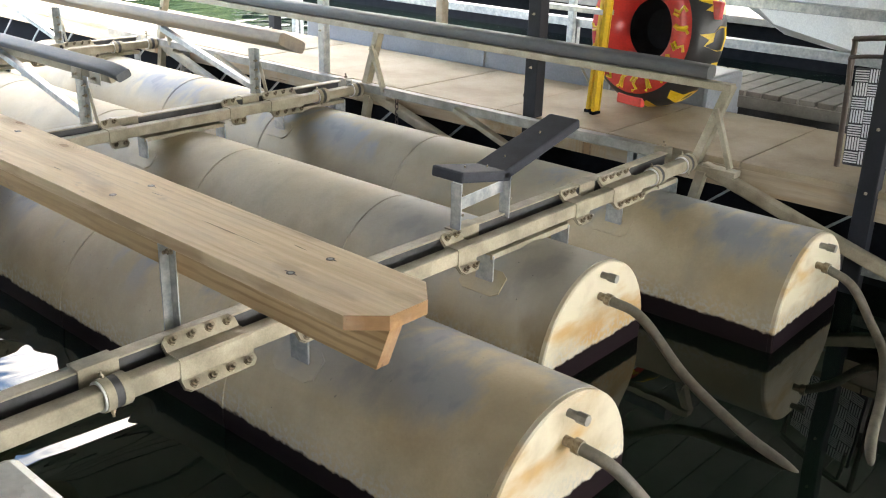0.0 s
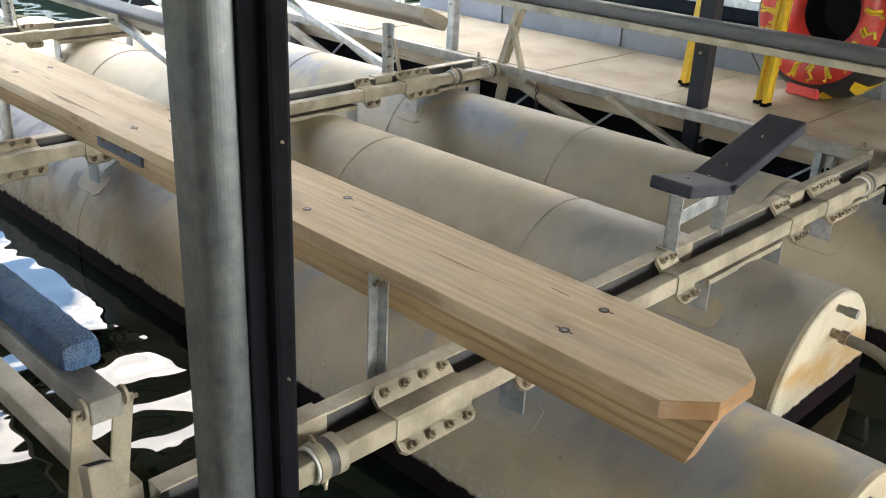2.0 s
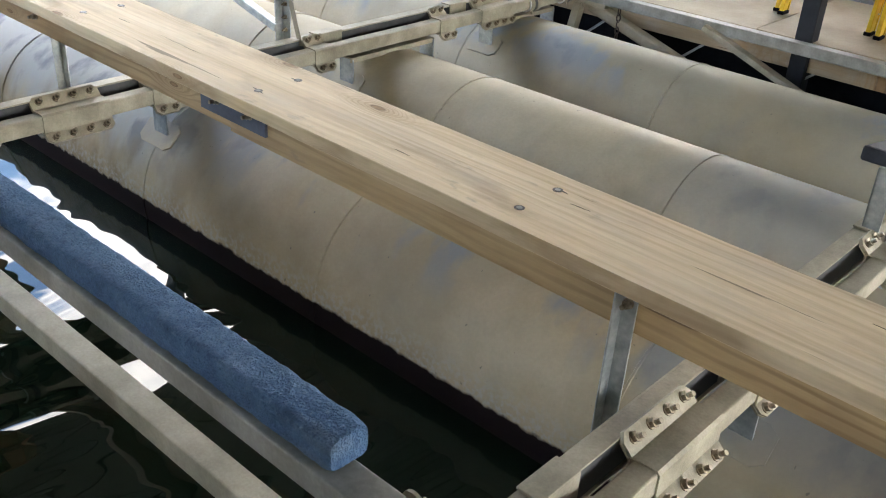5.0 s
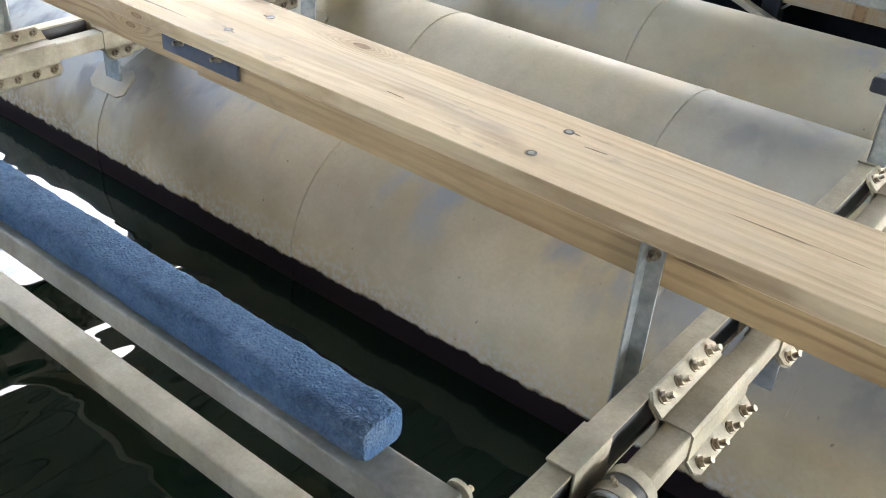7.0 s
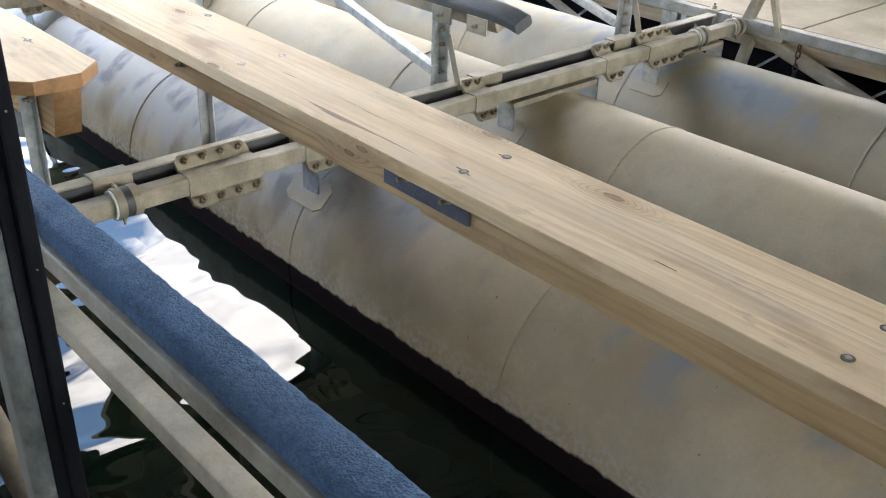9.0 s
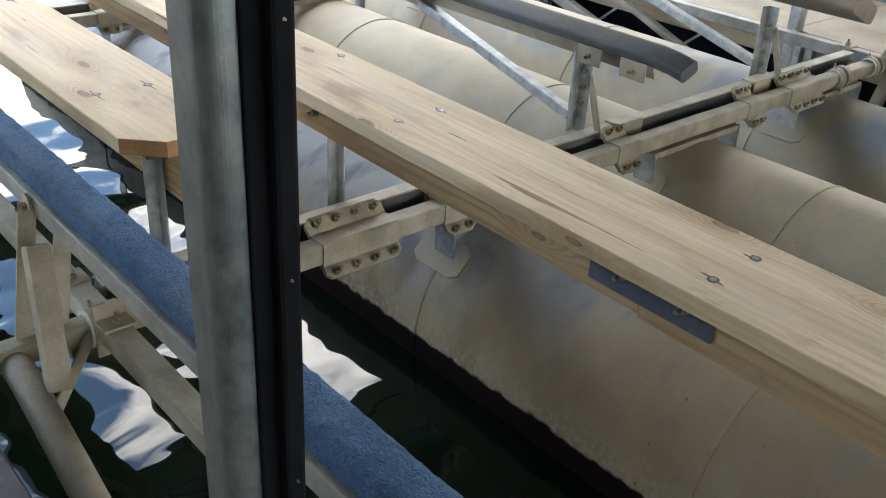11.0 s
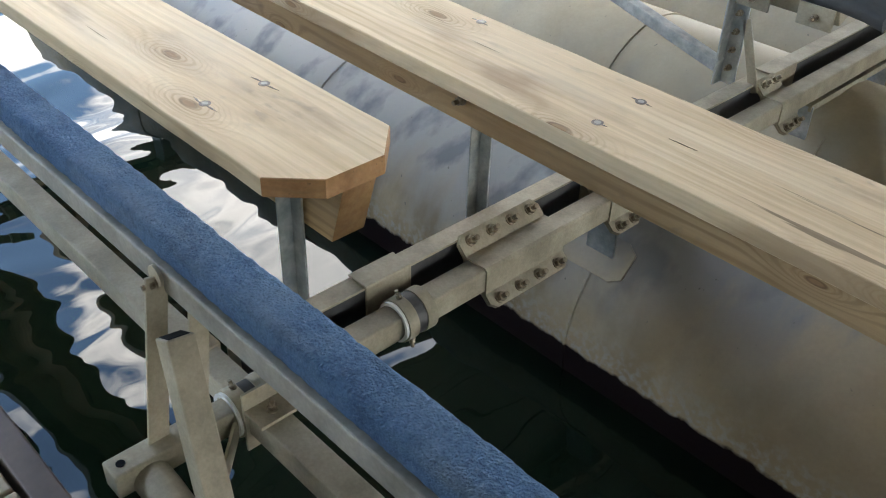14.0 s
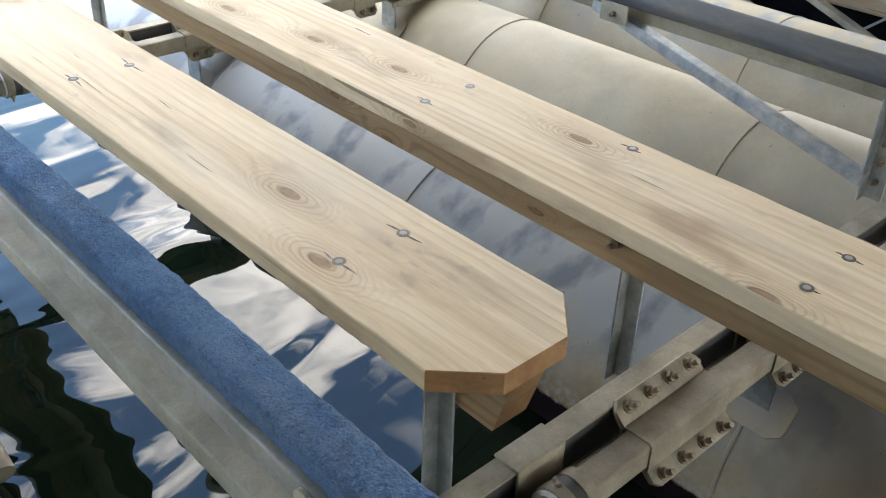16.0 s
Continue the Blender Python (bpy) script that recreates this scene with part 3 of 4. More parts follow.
for number, (y, near, seams) in enumerate(TANKS):
    tank = thing("flotation_tank", "dusty tan cylindrical lift tank floating half out of the water", "tank", "lift tanks")
    bm = bmesh.new()
    add_loft(bm, [ring_at(x, y, r) for x, r in ((near - 0.004, TANK_R), (near - 0.02, TANK_R + 0.002), (TANK_FAR + 0.01, TANK_R), (TANK_FAR, TANK_R - 0.01))])
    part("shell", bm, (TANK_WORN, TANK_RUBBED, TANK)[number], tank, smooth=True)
    bm = bmesh.new()
    add_loft(bm, [ring_at(near - 0.006, y, TANK_R - 0.002), ring_at(near + 0.012, y, TANK_R - 0.002), ring_at(near + 0.018, y, TANK_R - 0.008)])
    part("end_plate", bm, TANK_END, tank, "cream end plate streaked with rust", smooth=True)
    for x in seams:
        bm = bmesh.new()
        rows = [ring_at(x + dx, y, TANK_R + dr) for dx, dr in ((-0.007, -0.002), (-0.003, 0.005), (0.003, 0.005), (0.007, -0.002))]
        add_loft(bm, rows)
        part("weld_seam", bm, (TANK_WORN, TANK_RUBBED, TANK)[number], tank, smooth=True)
    bm = bmesh.new()
    add_rod(bm, (near + 0.01, y + 0.005, 0.385), (near + 0.055, y + 0.005, 0.385), 0.013)
    add_rod(bm, (near + 0.05, y + 0.005, 0.385), (near + 0.085, y + 0.005, 0.385), 0.0175, 8)
    part("plug", bm, DULL, tank, "weathered threaded pipe plug", smooth=True)
    bm = bmesh.new()
    add_rod(bm, (near + 0.01, y, 0.297), (near + 0.06, y, 0.295), 0.016)
    add_rod(bm, (near + 0.050, y, 0.295), (near + 0.075, y, 0.293), 0.024, 12)
    part("hose_fitting", bm, BOLT, tank, "steel hose clamp and fitting", smooth=True)
    a = (near + 0.062, y, 0.294)
    ways = (
        [a, (near + 0.17, y + 0.04, 0.245), (near + 0.27, y + 0.12, 0.10), (near + 0.38, y + 0.22, -0.10)],
        [a, (near + 0.20, y + 0.02, 0.255), (near + 0.43, y - 0.03, 0.11), (near + 0.70, y - 0.11, 0.03), (near + 0.90, y - 0.16, -0.01), (near + 1.06, y - 0.21, -0.10)],
        [a, (near + 0.17, y + 0.03, 0.235), (near + 0.28, y + 0.0, 0.11), (near + 0.38, y - 0.10, 0.03), (near + 0.48, y - 0.43, 0.012), (near + 0.56, y - 0.78, 0.0), (near + 0.68, y - 1.1, -0.06)],
    )[number]
    bm = bmesh.new()
    add_path(bm, smooth_path(ways), 0.0195)
    tagged(part("air_hose", bm, HOSE, smooth=True), "dirty grey rubber air hose drooping into the water", "hose", "air hoses")

# ---- the lift: cross beams with their brackets ----
BEAM_LOW, BEAM_TOP = 0.463, 0.520


def bracket(parent, x, y0, y1, count):
    """Two angle plates clamped round the tube, bolted through flanges off its upper and lower corners."""
    zc, h, hz, f, low = (BEAM_LOW + BEAM_TOP) / 2, 0.0315, (BEAM_TOP - BEAM_LOW) / 2 + 0.004, 0.034, 0.76

    def half(front):
        bm = bmesh.new()
        rings = []
        for yy, reach in ((y0, f * 0.62), (y0 + 0.016, f), (y1 - 0.016, f), (y1, f * 0.62)):
            if front:
                line = [(-h - reach, hz + reach), (-h, hz), (-h + 0.006, hz + 0.001), (h - 0.006, hz + 0.001), (h + 0.001, hz - 0.006), (h + 0.001, -hz + 0.006), (h, -hz), (h + reach * low, -hz - reach * low)]
                line += [(px - 0.0042, pz - 0.0042) for px, pz in line[::-1]]
            else:
                line = [(-h - reach - 0.005, hz + reach - 0.005), (-h - 0.004, hz - 0.008), (-h - 0.004, -hz - 0.004), (h - 0.008, -hz - 0.004), (h + reach * low - 0.005, -hz - reach * low - 0.005)]
                line += [(px - 0.004, pz - 0.004) for px, pz in line[::-1]]
            rings.append([(x + px, yy, zc + pz) for px, pz in line])
        add_loft(bm, rings)
        return bm

    plate = part("bracket", half(True), DUSTY, parent)
    part("clamp_half", half(False), DUSTY, plate)
    for k in range(count):
        yy = y0 + (y1 - y0) * (k + 0.5) / count
        bolt(plate, (x - h - f * 0.56, yy, zc + hz + f * 0.56), (1, 0, 1))
        bolt(plate, (x + h + f * 0.40, yy, zc - hz - f * 0.40), (1, 0, 1))


def collar(parent, x, y, width=0.075):
    """A round split clamp round the tube with a hose-clamp bolt."""
    zc = (BEAM_LOW + BEAM_TOP) / 2
    bm = bmesh.new()
    n = 28
    for y0, y1, r0, r1 in ((y - width / 2, y - 0.012, 0.047, 0.036), (y + 0.012, y + width / 2, 0.047, 0.036), (y - 0.012, y + 0.012, 0.042, 0.036)):
        loops = [[(x + r * math.sin(2 * math.pi * k / n), yy, zc + r * math.cos(2 * math.pi * k / n)) for k in range(n)] for yy, r in ((y0, r1), (y0, r0), (y1, r0), (y1, r1))]
        add_loft(bm, loops, False)
    ring = part("collar", bm, DUSTY, parent, smooth=True)
    bm = bmesh.new()
    loops = [[(x + r * math.sin(2 * math.pi * k / n), yy, zc + r * math.cos(2 * math.pi * k / n)) for k in range(n)] for yy, r in ((y - 0.0125, 0.040), (y - 0.0115, 0.0450), (y + 0.0115, 0.0450), (y + 0.0125, 0.040))]
    add_loft(bm, loops, False)
    part("clamp_band", bm, DARK, ring, "dark steel clamp band", smooth=True)
    bm = bmesh.new()
    loops = [[(x + r * math.sin(2 * math.pi * k / n), yy, zc + r * math.cos(2 * math.pi * k / n)) for k in range(n)] for yy, r in ((y - width / 2 - 0.006, 0.036), (y - width / 2 - 0.006, 0.0435), (y - width / 2 + 0.001, 0.0435), (y - width / 2 + 0.001, 0.036))]
    add_loft(bm, loops, False)
    part("liner", bm, WHITE, ring, "white plastic liner ring", smooth=True)
    bolt(ring, (x - 0.01, y - 0.02, zc + 0.046), (-0.2, -0.2, 1), 0.6)
    bolt(ring, (x + 0.03, y - 0.02, zc - 0.036), (0.6, -0.3, -1), 0.6)


for bx in BEAM_X:
    beam = thing("cross_beam", "dusty tan steel cross beam bolted above the tanks", "beam", "lift cross beams")
    box_part("tube", (bx - 0.0275, 0.84, BEAM_LOW), (bx + 0.0275, 4.40, BEAM_TOP), DUSTY, beam, 0.005)
    # open channel behind the tube
    bm = bmesh.new()
    cx, top, low = bx - 0.086, 0.546, 0.448
    add_box(bm, (cx - 0.030, 0.90, low), (cx - 0.024, 4.36, top))
    add_box(bm, (cx - 0.024, 0.90, top - 0.006), (cx + 0.018, 4.36, top), 0.001)
    add_box(bm, (cx - 0.024, 0.90, low), (cx + 0.018, 4.36, low + 0.006))
    part("channel", bm, DUSTY, beam, "dusty steel channel")
    bm = bmesh.new()
    add_box(bm, (cx - 0.022, 0.92, low + 0.008), (cx + 0.013, 4.34, top - 0.008), 0.002)
    part("slide_bar", bm, DARK, beam, "dark steel bar inside the channel")
    for y0, y1 in ((1.19, 1.31), (1.86, 1.98), (2.72, 2.86), (3.56, 3.68)):
        bm = bmesh.new()
        add_box(bm, (cx - 0.034, y0, top + 0.001), (cx + 0.024, y1, top + 0.007), 0.002)
        add_box(bm, (cx + 0.019, y0, top - 0.085), (cx + 0.025, y1, top + 0.004), 0.002)
        part("sleeve", bm, DUSTY, beam)
    for y0, y1, count in ((1.44, 1.69, 4), (1.86, 1.965, 2), (2.63, 2.735, 2), (3.40, 3.505, 2), (3.70, 3.95, 4)):
        bracket(beam, bx, y0, y1, count)
    for y in (0.865, 1.25, 4.12, 4.42):
        collar(beam, bx, y)
    for y, near, _ in TANKS:
        if near < bx:
            continue
        saddle = None
        bm = bmesh.new()
        add_box(bm, (bx - 0.06, y - 0.262, 0.440), (bx + 0.026, y + 0.262, 0.447), 0.001)
        add_box(bm, (bx + 0.016, y - 0.262, 0.425), (bx + 0.026, y + 0.262, 0.441), 0.001)
        saddle = part("saddle", bm, DUSTY, beam)
        for side in (-1, 1):
            yy = y + side * 0.255
            drop = TANK_Z + math.sqrt(TANK_R ** 2 - 0.255 ** 2)
            box_part("saddle_leg", (bx - 0.055, yy - 0.004, drop - 0.02), (bx + 0.030, yy + 0.004, 0.44), GALV, saddle, 0.001)
            tilt = math.asin(0.255 / TANK_R) * side
            bm = bmesh.new()
            m = Matrix.Translation((bx - 0.02, y + math.sin(tilt) * (TANK_R + 0.003), TANK_Z + math.cos(tilt) * (TANK_R + 0.003))) @ Matrix.Rotation(-tilt, 4, "X")
            add_prism(bm, [(-0.10, -0.035), (-0.07, -0.055), (0.07, -0.055), (0.10, -0.035), (0.10, 0.035), (0.07, 0.055), (-0.07, 0.055), (-0.10, 0.035)], 0.006, m)
            part("foot_plate", bm, TANK, saddle)


# ---- the lift: outer arms, rails and guide bunks ----
def stand_on_arm(stand, bx, y):
    """The stand under the carpeted bunk: an open box leg, two flat ears that hold the bunk's tube, and a round swing arm."""
    low, top = Vector((bx + 0.160, y + 0.028, 0.475)), Vector((bx + 0.032, y + 0.066, 0.745))
    way = (top - low).normalized()
    leg = bar_part("leg", low, top, 0.046, 0.047, DUSTY, stand, bevel=0.003, up=(0, 1, 0))
    bar_part("opening", top - way * 0.002, top + way * 0.001, 0.036, 0.037, BLACK, leg, "dark open tube end", bevel=0.001, up=(0, 1, 0))
    pin = Vector((bx - 0.04, 0, 0.797))
    for name, y_top, y_low in (("ear", 0.757, y + 0.018), ("ear", 0.833, y + 0.094)):
        bm = bmesh.new()
        a, b = Vector((pin.x, y_top, pin.z + 0.012)), Vector((bx - 0.005, y_low, 0.49))
        add_bar(bm, b, a, 0.006, 0.038, 0.001)
        add_rod(bm, (pin.x, y_top - 0.003, pin.z + 0.012), (pin.x, y_top + 0.003, pin.z + 0.012), 0.019, 18)
        part(name, bm, DUSTY, stand)
    bm = bmesh.new()
    add_rod(bm, (pin.x, 0.742, pin.z), (pin.x, 0.846, pin.z), 0.0065, 10)
    pin_ob = part("pivot_pin", bm, BOLT, stand, smooth=True)
    bolt(pin_ob, (pin.x, 0.753, pin.z), (0, -1, 0), 0.75)
    bolt(pin_ob, (pin.x, 0.837, pin.z), (0, 1, 0), 0.75)
    bm = bmesh.new()
    add_path(bm, smooth_path([(bx + 0.0, y - 0.012, 0.476), (bx + 0.12, y - 0.014, 0.462), (bx + 0.5, y - 0.02, 0.345), (bx + 1.25, y - 0.03, 0.08)], 6), 0.033, 20)
    part("swing_arm", bm, DUSTY, stand, smooth=True)
    bar_part("gusset", (bx + 0.03, y + 0.15, 0.49), (bx + 0.13, y + 0.02, 0.40), 0.006, 0.04, DUSTY, stand, bevel=0.001)
    bm = bmesh.new()
    add_rod(bm, (bx, y - 0.050, 0.512), (bx, y - 0.050, 0.5185), 0.008, 12)
    part("drain_hole", bm, BLACK, stand, "dark punched hole", smooth=True)


def outer_side(side, y_rail, y_bunk, y_stand, pad, near_end, pad_label, pad_name, top, rail_mat):
    """The rail between the beam ends, the leaning stands on them and the padded bunk on top. side: -1 towards the walkway."""
    rail = thing("side_rail", "dusty steel rail joining the beam ends", "rail", "side rails")
    bm = bmesh.new()
    add_box(bm, (-8.0, y_rail - 0.028, 0.475), (BEAM_X[0] - 0.17, y_rail + 0.028, 0.53), 0.004)
    part("rail_tube", bm, rail_mat, rail)
    for bx in BEAM_X:
        lug = bmesh.new()
        add_box(lug, (bx - 0.20, y_rail - 0.034, 0.46), (bx - 0.13, y_rail + 0.034, 0.536), 0.003)
        lug_ob = part("lug", lug, DUSTY, rail)
        bolt(lug_ob, (bx - 0.165, y_rail, 0.537), (0, 0, 1))
        if side < 0 and bx < BEAM_X[0]:
            lug = bmesh.new()
            add_box(lug, (bx + 0.046, y_rail - 0.036, 0.44), (bx + 0.052, y_rail + 0.040, 0.572), 0.001)
            add_box(lug, (bx + 0.052, y_rail - 0.036, 0.53), (bx + 0.105, y_rail + 0.036, 0.537), 0.001)
            lug_ob = part("lug", lug, DUSTY, rail)
            bolt(lug_ob, (bx + 0.080, y_rail + 0.004, 0.538), (0, 0, 1), 0.8)
    if side > 0:
        for bx in BEAM_X[:2]:
            bar_part("brace", (bx - 0.55, y_rail + 0.035, 0.47), (bx - 1.65, y_rail + 0.035, 0.50), 0.03, 0.03, DUSTY, rail)
            bar_part("brace", (bx - 1.55, y_rail - 0.04, 0.50), (bx - 0.45, y_rail - 0.04, 0.10), 0.05, 0.03, DUSTY, rail)
    for bx in BEAM_X:
        stand = thing("bunk_stand", "tan steel stand leaning up from a beam end", "stand", "bunk stands")
        arm = ((0.60, 0.84) if side < 0 else (4.40, y_stand + 0.07))
        bm = bmesh.new()
        add_box(bm, (bx - 0.024, arm[0], 0.466), (bx + 0.024, arm[1], 0.517), 0.004)
        part("arm", bm, DUSTY, stand)
        if side < 0:
            stand_on_arm(stand, bx, y_stand)
            continue
        else:
            low_x, top_x, tip = bx + 0.015, bx + 0.150, top - 0.085
            plate = (bx + 0.215, bx + 0.105, top - 0.20)
        bm = bmesh.new()
        add_bar(bm, (low_x, y_stand, 0.49), (top_x, y_stand, tip), 0.056, 0.046, 0.005)
        leg = part("leg", bm, DUSTY, stand)
        bm = bmesh.new()
        add_bar(bm, (plate[0], y_stand - 0.030, 0.50), (plate[1], y_stand - 0.030, plate[2]), 0.034, 0.026, 0.003)
        brace = part("brace_plate", bm, DUSTY, stand)
        bolt(brace, (plate[1], y_stand - 0.043, plate[2] - 0.02), (0, -1, 0), 0.55)
        bm = bmesh.new()
        add_bar(bm, (bx, y_stand, 0.470), (max(low_x, plate[0]) + 0.03, y_stand, 0.470), 0.075, 0.030, 0.003)
        part("base_tube", bm, DUSTY, stand)
        bm = bmesh.new()
        add_rod(bm, (plate[1], y_stand - 0.040, plate[2] - 0.02), (plate[1], y_stand + 0.004, plate[2] - 0.02), 0.008, 10)
        part("pivot_pin", bm, BOLT, stand, smooth=True)
        if side > 0:
            bar_part("down_leg", (bx + 0.07, y_stand - 0.02, 0.46), (bx - 0.02, y_stand - 0.02, 0.02), 0.05, 0.05, DUSTY, stand)
        bm = bmesh.new()
        add_bar(bm, (bx + 0.06, y_stand, 0.475), (bx + 1.25, y_stand + side * 0.02, 0.10), 0.062, 0.062, 0.012)
        part("swing_arm", bm, DUSTY, stand)
    bunk = thing(pad_name, pad_label, "bunk", "guide bunks")
    bm = bmesh.new()
    if side < 0:
        add_box(bm, (-8.0, y_bunk - 0.046, top - 0.106), (BEAM_X[0] - 0.03, y_bunk + 0.016, top - 0.059), 0.004)
    else:
        add_box(bm, (-8.0, y_bunk - 0.048, top - 0.112), (BEAM_X[0] + 0.17, y_bunk + 0.012, top - 0.075), 0.004)
    # the near carrier's duller grey paints in the shade on its side face
    part("carrier_tube", bm, DULL if side < 0 else DUSTY, bunk)
    bm = bmesh.new()
    rings = []
    w, h = (0.038, 0.058) if side < 0 else (0.052, 0.074)
    steps = 900 if pad is CARPET else 60
    n = 64 if pad is CARPET else 32
    for k in range(steps + 1):
        x = near_end - k * (8.0 + near_end) / steps
        shrink = 1.0 - 0.10 * max(0, 1 - k / 1.5)
        ring = []
        for j in range(n):
            a = 2 * math.pi * j / n
            c, s_ = math.cos(a), math.sin(a)
            px = math.copysign(abs(c) ** (0.38 if side < 0 else 0.62), c) * w * shrink
            pz = math.copysign(abs(s_) ** (0.38 if side < 0 else 0.62), s_) * h / 2 * shrink
            d = noise.noise(Vector((x * 150, px * 190, pz * 190))) * 0.0009 + noise.noise(Vector((x * 45, px * 55, pz * 55))) * 0.0018 + noise.noise(Vector((x * 9, px * 12, pz * 12 + 5))) * 0.0014
            d = d if pad is CARPET else d * 0.15
            ring.append((x, y_bunk + px * (1 + d / w), top - h / 2 + pz * (1 + 2 * d / h)))
        rings.append(ring)
    add_loft(bm, rings)
    part("pad", bm, pad, bunk, smooth=True)


outer_side(-1, 0.862, 0.811, 0.672, CARPET, -2.645, "guide bunk wrapped in worn blue carpet on a steel tube", "carpeted_bunk", 0.880, DUSTY)
outer_side(1, 4.49, 4.50, 4.50, PAD, -2.46, "dark grey padded guide bunk on a steel tube", "guide_bunk", 0.985, DULL)


# ---- wooden bunks ----
noise_rnd = random.Random(11)
THICK = 0.038


def wooden_bunk(y, near, far, top, label, stringers, struts, plates, screws, slope=0.0, rough=0.02):
    bunk = thing("wooden_bunk", label, "bunk", "wooden bunks")
    half, cut = 0.139, 0.075
    bm = bmesh.new()
    n = 150
    rows = []
    for k in range(n + 1):
        x = far + (near - cut - far) * k / n
        wob = [0.0025 * noise.noise(Vector((x * 1.5, y, k))) + 0.0022 * noise.noise(Vector((x * 9, y, k + 3))) for k in (0, 7)]
        rows.append((x, -half + wob[0], half + wob[1]))
    rows.append((near, -half + cut, half - cut))
    e = 0.0022
    rings = []
    for x, a, b in rows:
        ring = [(a, -THICK + e), (a + e, -THICK), (b - e, -THICK), (b, -THICK + e), (b, -e), (b - e * 0.4, -e * 0.4), (b - e, 0), (a + e, 0), (a + e * 0.4, -e * 0.4), (a, -e)]
        rings.append([(x, y + q, top + z) for q, z in ring])
    add_loft(bm, rings)
    plank = part("plank", bm, PINE, bunk)
    plank.data.materials.append(END_GRAIN)
    plank.data.materials.append(PINE_SIDE_SHADED)
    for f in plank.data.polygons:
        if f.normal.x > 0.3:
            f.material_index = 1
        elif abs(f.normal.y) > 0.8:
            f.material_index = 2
    sy = y + stringers[0][2]
    for x0, x1, dy, wide, deep in stringers:
        bm = bmesh.new()
        slant = 0.045 if x1 > near - 0.1 else 0.0
        outline = [(x0, -THICK), (x1, -THICK), (x1 - slant, -deep), (x0, -deep)]
        add_loft(bm, [[(x, yy, top + z - 0.001) for x, z in outline] for yy in (y + dy - wide / 2, y + dy + wide / 2)])
        board = part("stringer", bm, PINE_EDGE_SHADED, bunk, "pine stringer board on edge")
        board.data.materials.append(END_GRAIN)
        for f in board.data.polygons:
            if f.normal.x > 0.5:
                f.material_index = 1
    for x, face in struts:
        bm = bmesh.new()
        add_box(bm, (x - 0.019, face - 0.006, 0.405), (x + 0.019, face - 0.001, top - THICK - 0.002), 0.001)
        add_box(bm, (x - 0.019, face - 0.036, 0.405), (x - 0.014, face - 0.001, top - THICK - 0.002), 0.001)
        strut = part("strut", bm, GALV, bunk, "galvanised angle strut")
        bolt(strut, (x, min(face - 0.006, sy - 0.022), top - 0.100), (0, -1, 0), 0.9)
    for x0, x1 in plates:
        low = top - (0.128 if x1 - x0 > 0.2 else 0.075)
        plate = box_part("splice_plate", (x0, sy - 0.030, low), (x1, sy - 0.021, top - 0.036), SPLICE, bunk, 0.001, "blue-grey steel splice plate")
        for f in (0.28, 0.78) if x1 - x0 > 0.2 else ():
            bolt(plate, (x0 + (x1 - x0) * f, sy - 0.031, top - 0.084), (0, -1, 0), 0.9)
    for x, dy in screws:
        bm = bmesh.new()
        add_rod(bm, (x, y + dy, top - 0.004), (x, y + dy, top + 0.0006), 0.0116, 18)
        recess = part("screw_hole", bm, BROWN, bunk, smooth=True)
        bm = bmesh.new()
        add_rod(bm, (x, y + dy, top - 0.003), (x, y + dy, top + 0.0012), 0.0070, 14, 0.0065)
        part("screw_head", bm, DULL, recess, smooth=True)
        for way in (-1, 1):
            size = rough * noise_rnd.uniform(0.4, 1.0)
            if size < 0.012:
                continue
            bm = bmesh.new()
            turn = Matrix.Translation((x + way * (0.010 + size * 0.4), y + dy + noise_rnd.uniform(-0.004, 0.004), top + 0.0003)) @ Matrix.Rotation(noise_rnd.uniform(-0.15, 0.15), 4, "Z")
            add_prism(bm, [(-size * 0.6, 0), (-size * 0.1, 0.0022), (size * 0.6, 0.0002), (0, -0.0018)], 0.0008, turn)
            part("split", bm, BROWN, recess)
    for k in range(9):
        x, dy, size = noise_rnd.uniform(far + 0.4, near - 0.25), noise_rnd.uniform(-0.12, 0.12), noise_rnd.uniform(0.02, 0.07)
        bm = bmesh.new()
        add_prism(bm, [(-size, 0), (-size * 0.5, 0.0005), (-size * 0.1, 0.0012), (size * 0.4, 0.0001), (size, 0.0004), (size * 0.3, -0.0008), (-size * 0.3, -0.0004)], 0.0008, Matrix.Translation((x, y + dy, top + 0.0003)) @ Matrix.Rotation(noise_rnd.uniform(-0.06, 0.06), 4, "Z"))
        part("drying_check", bm, BROWN, bunk)
    hub = Vector((-3.4, y, top))
    bunk.matrix_basis = Matrix.Translation(hub) @ Matrix.Rotation(slope, 4, "Y") @ Matrix.Rotation(-slope / 2, 4, "Z") @ Matrix.Translation(-hub)
    return bunk


pairs = lambda xs: [(x, dy) for x in xs for dy in (-0.066, 0.066)]
wooden_bunk(1.620, -1.765, -8.2, 0.874, "long weathered pine plank bunk on an edge-set stringer",
            ((-3.968, -1.772, -0.034, 0.042, 0.162), (-8.2, -3.972, -0.030, 0.042, 0.155)), ((-2.655, 1.566), (-5.085, 1.650), (-7.47, 1.650)),
            ((-4.095, -3.80), (-2.955, -2.855)), pairs((-2.11, -2.94, -3.82, -4.718, -5.62, -6.5)) + [(-5.195, 0.105)], 0.0095)
wooden_bunk(1.110, -4.872, -8.2, 0.896, "pine plank bunk with clipped corners and rough splits", ((-8.2, -4.895, 0.03, 0.075, 0.185),), ((-5.035, 1.098), (-7.42, 1.098)), (), pairs((-5.235, -6.2, -7.1)), rough=0.05)


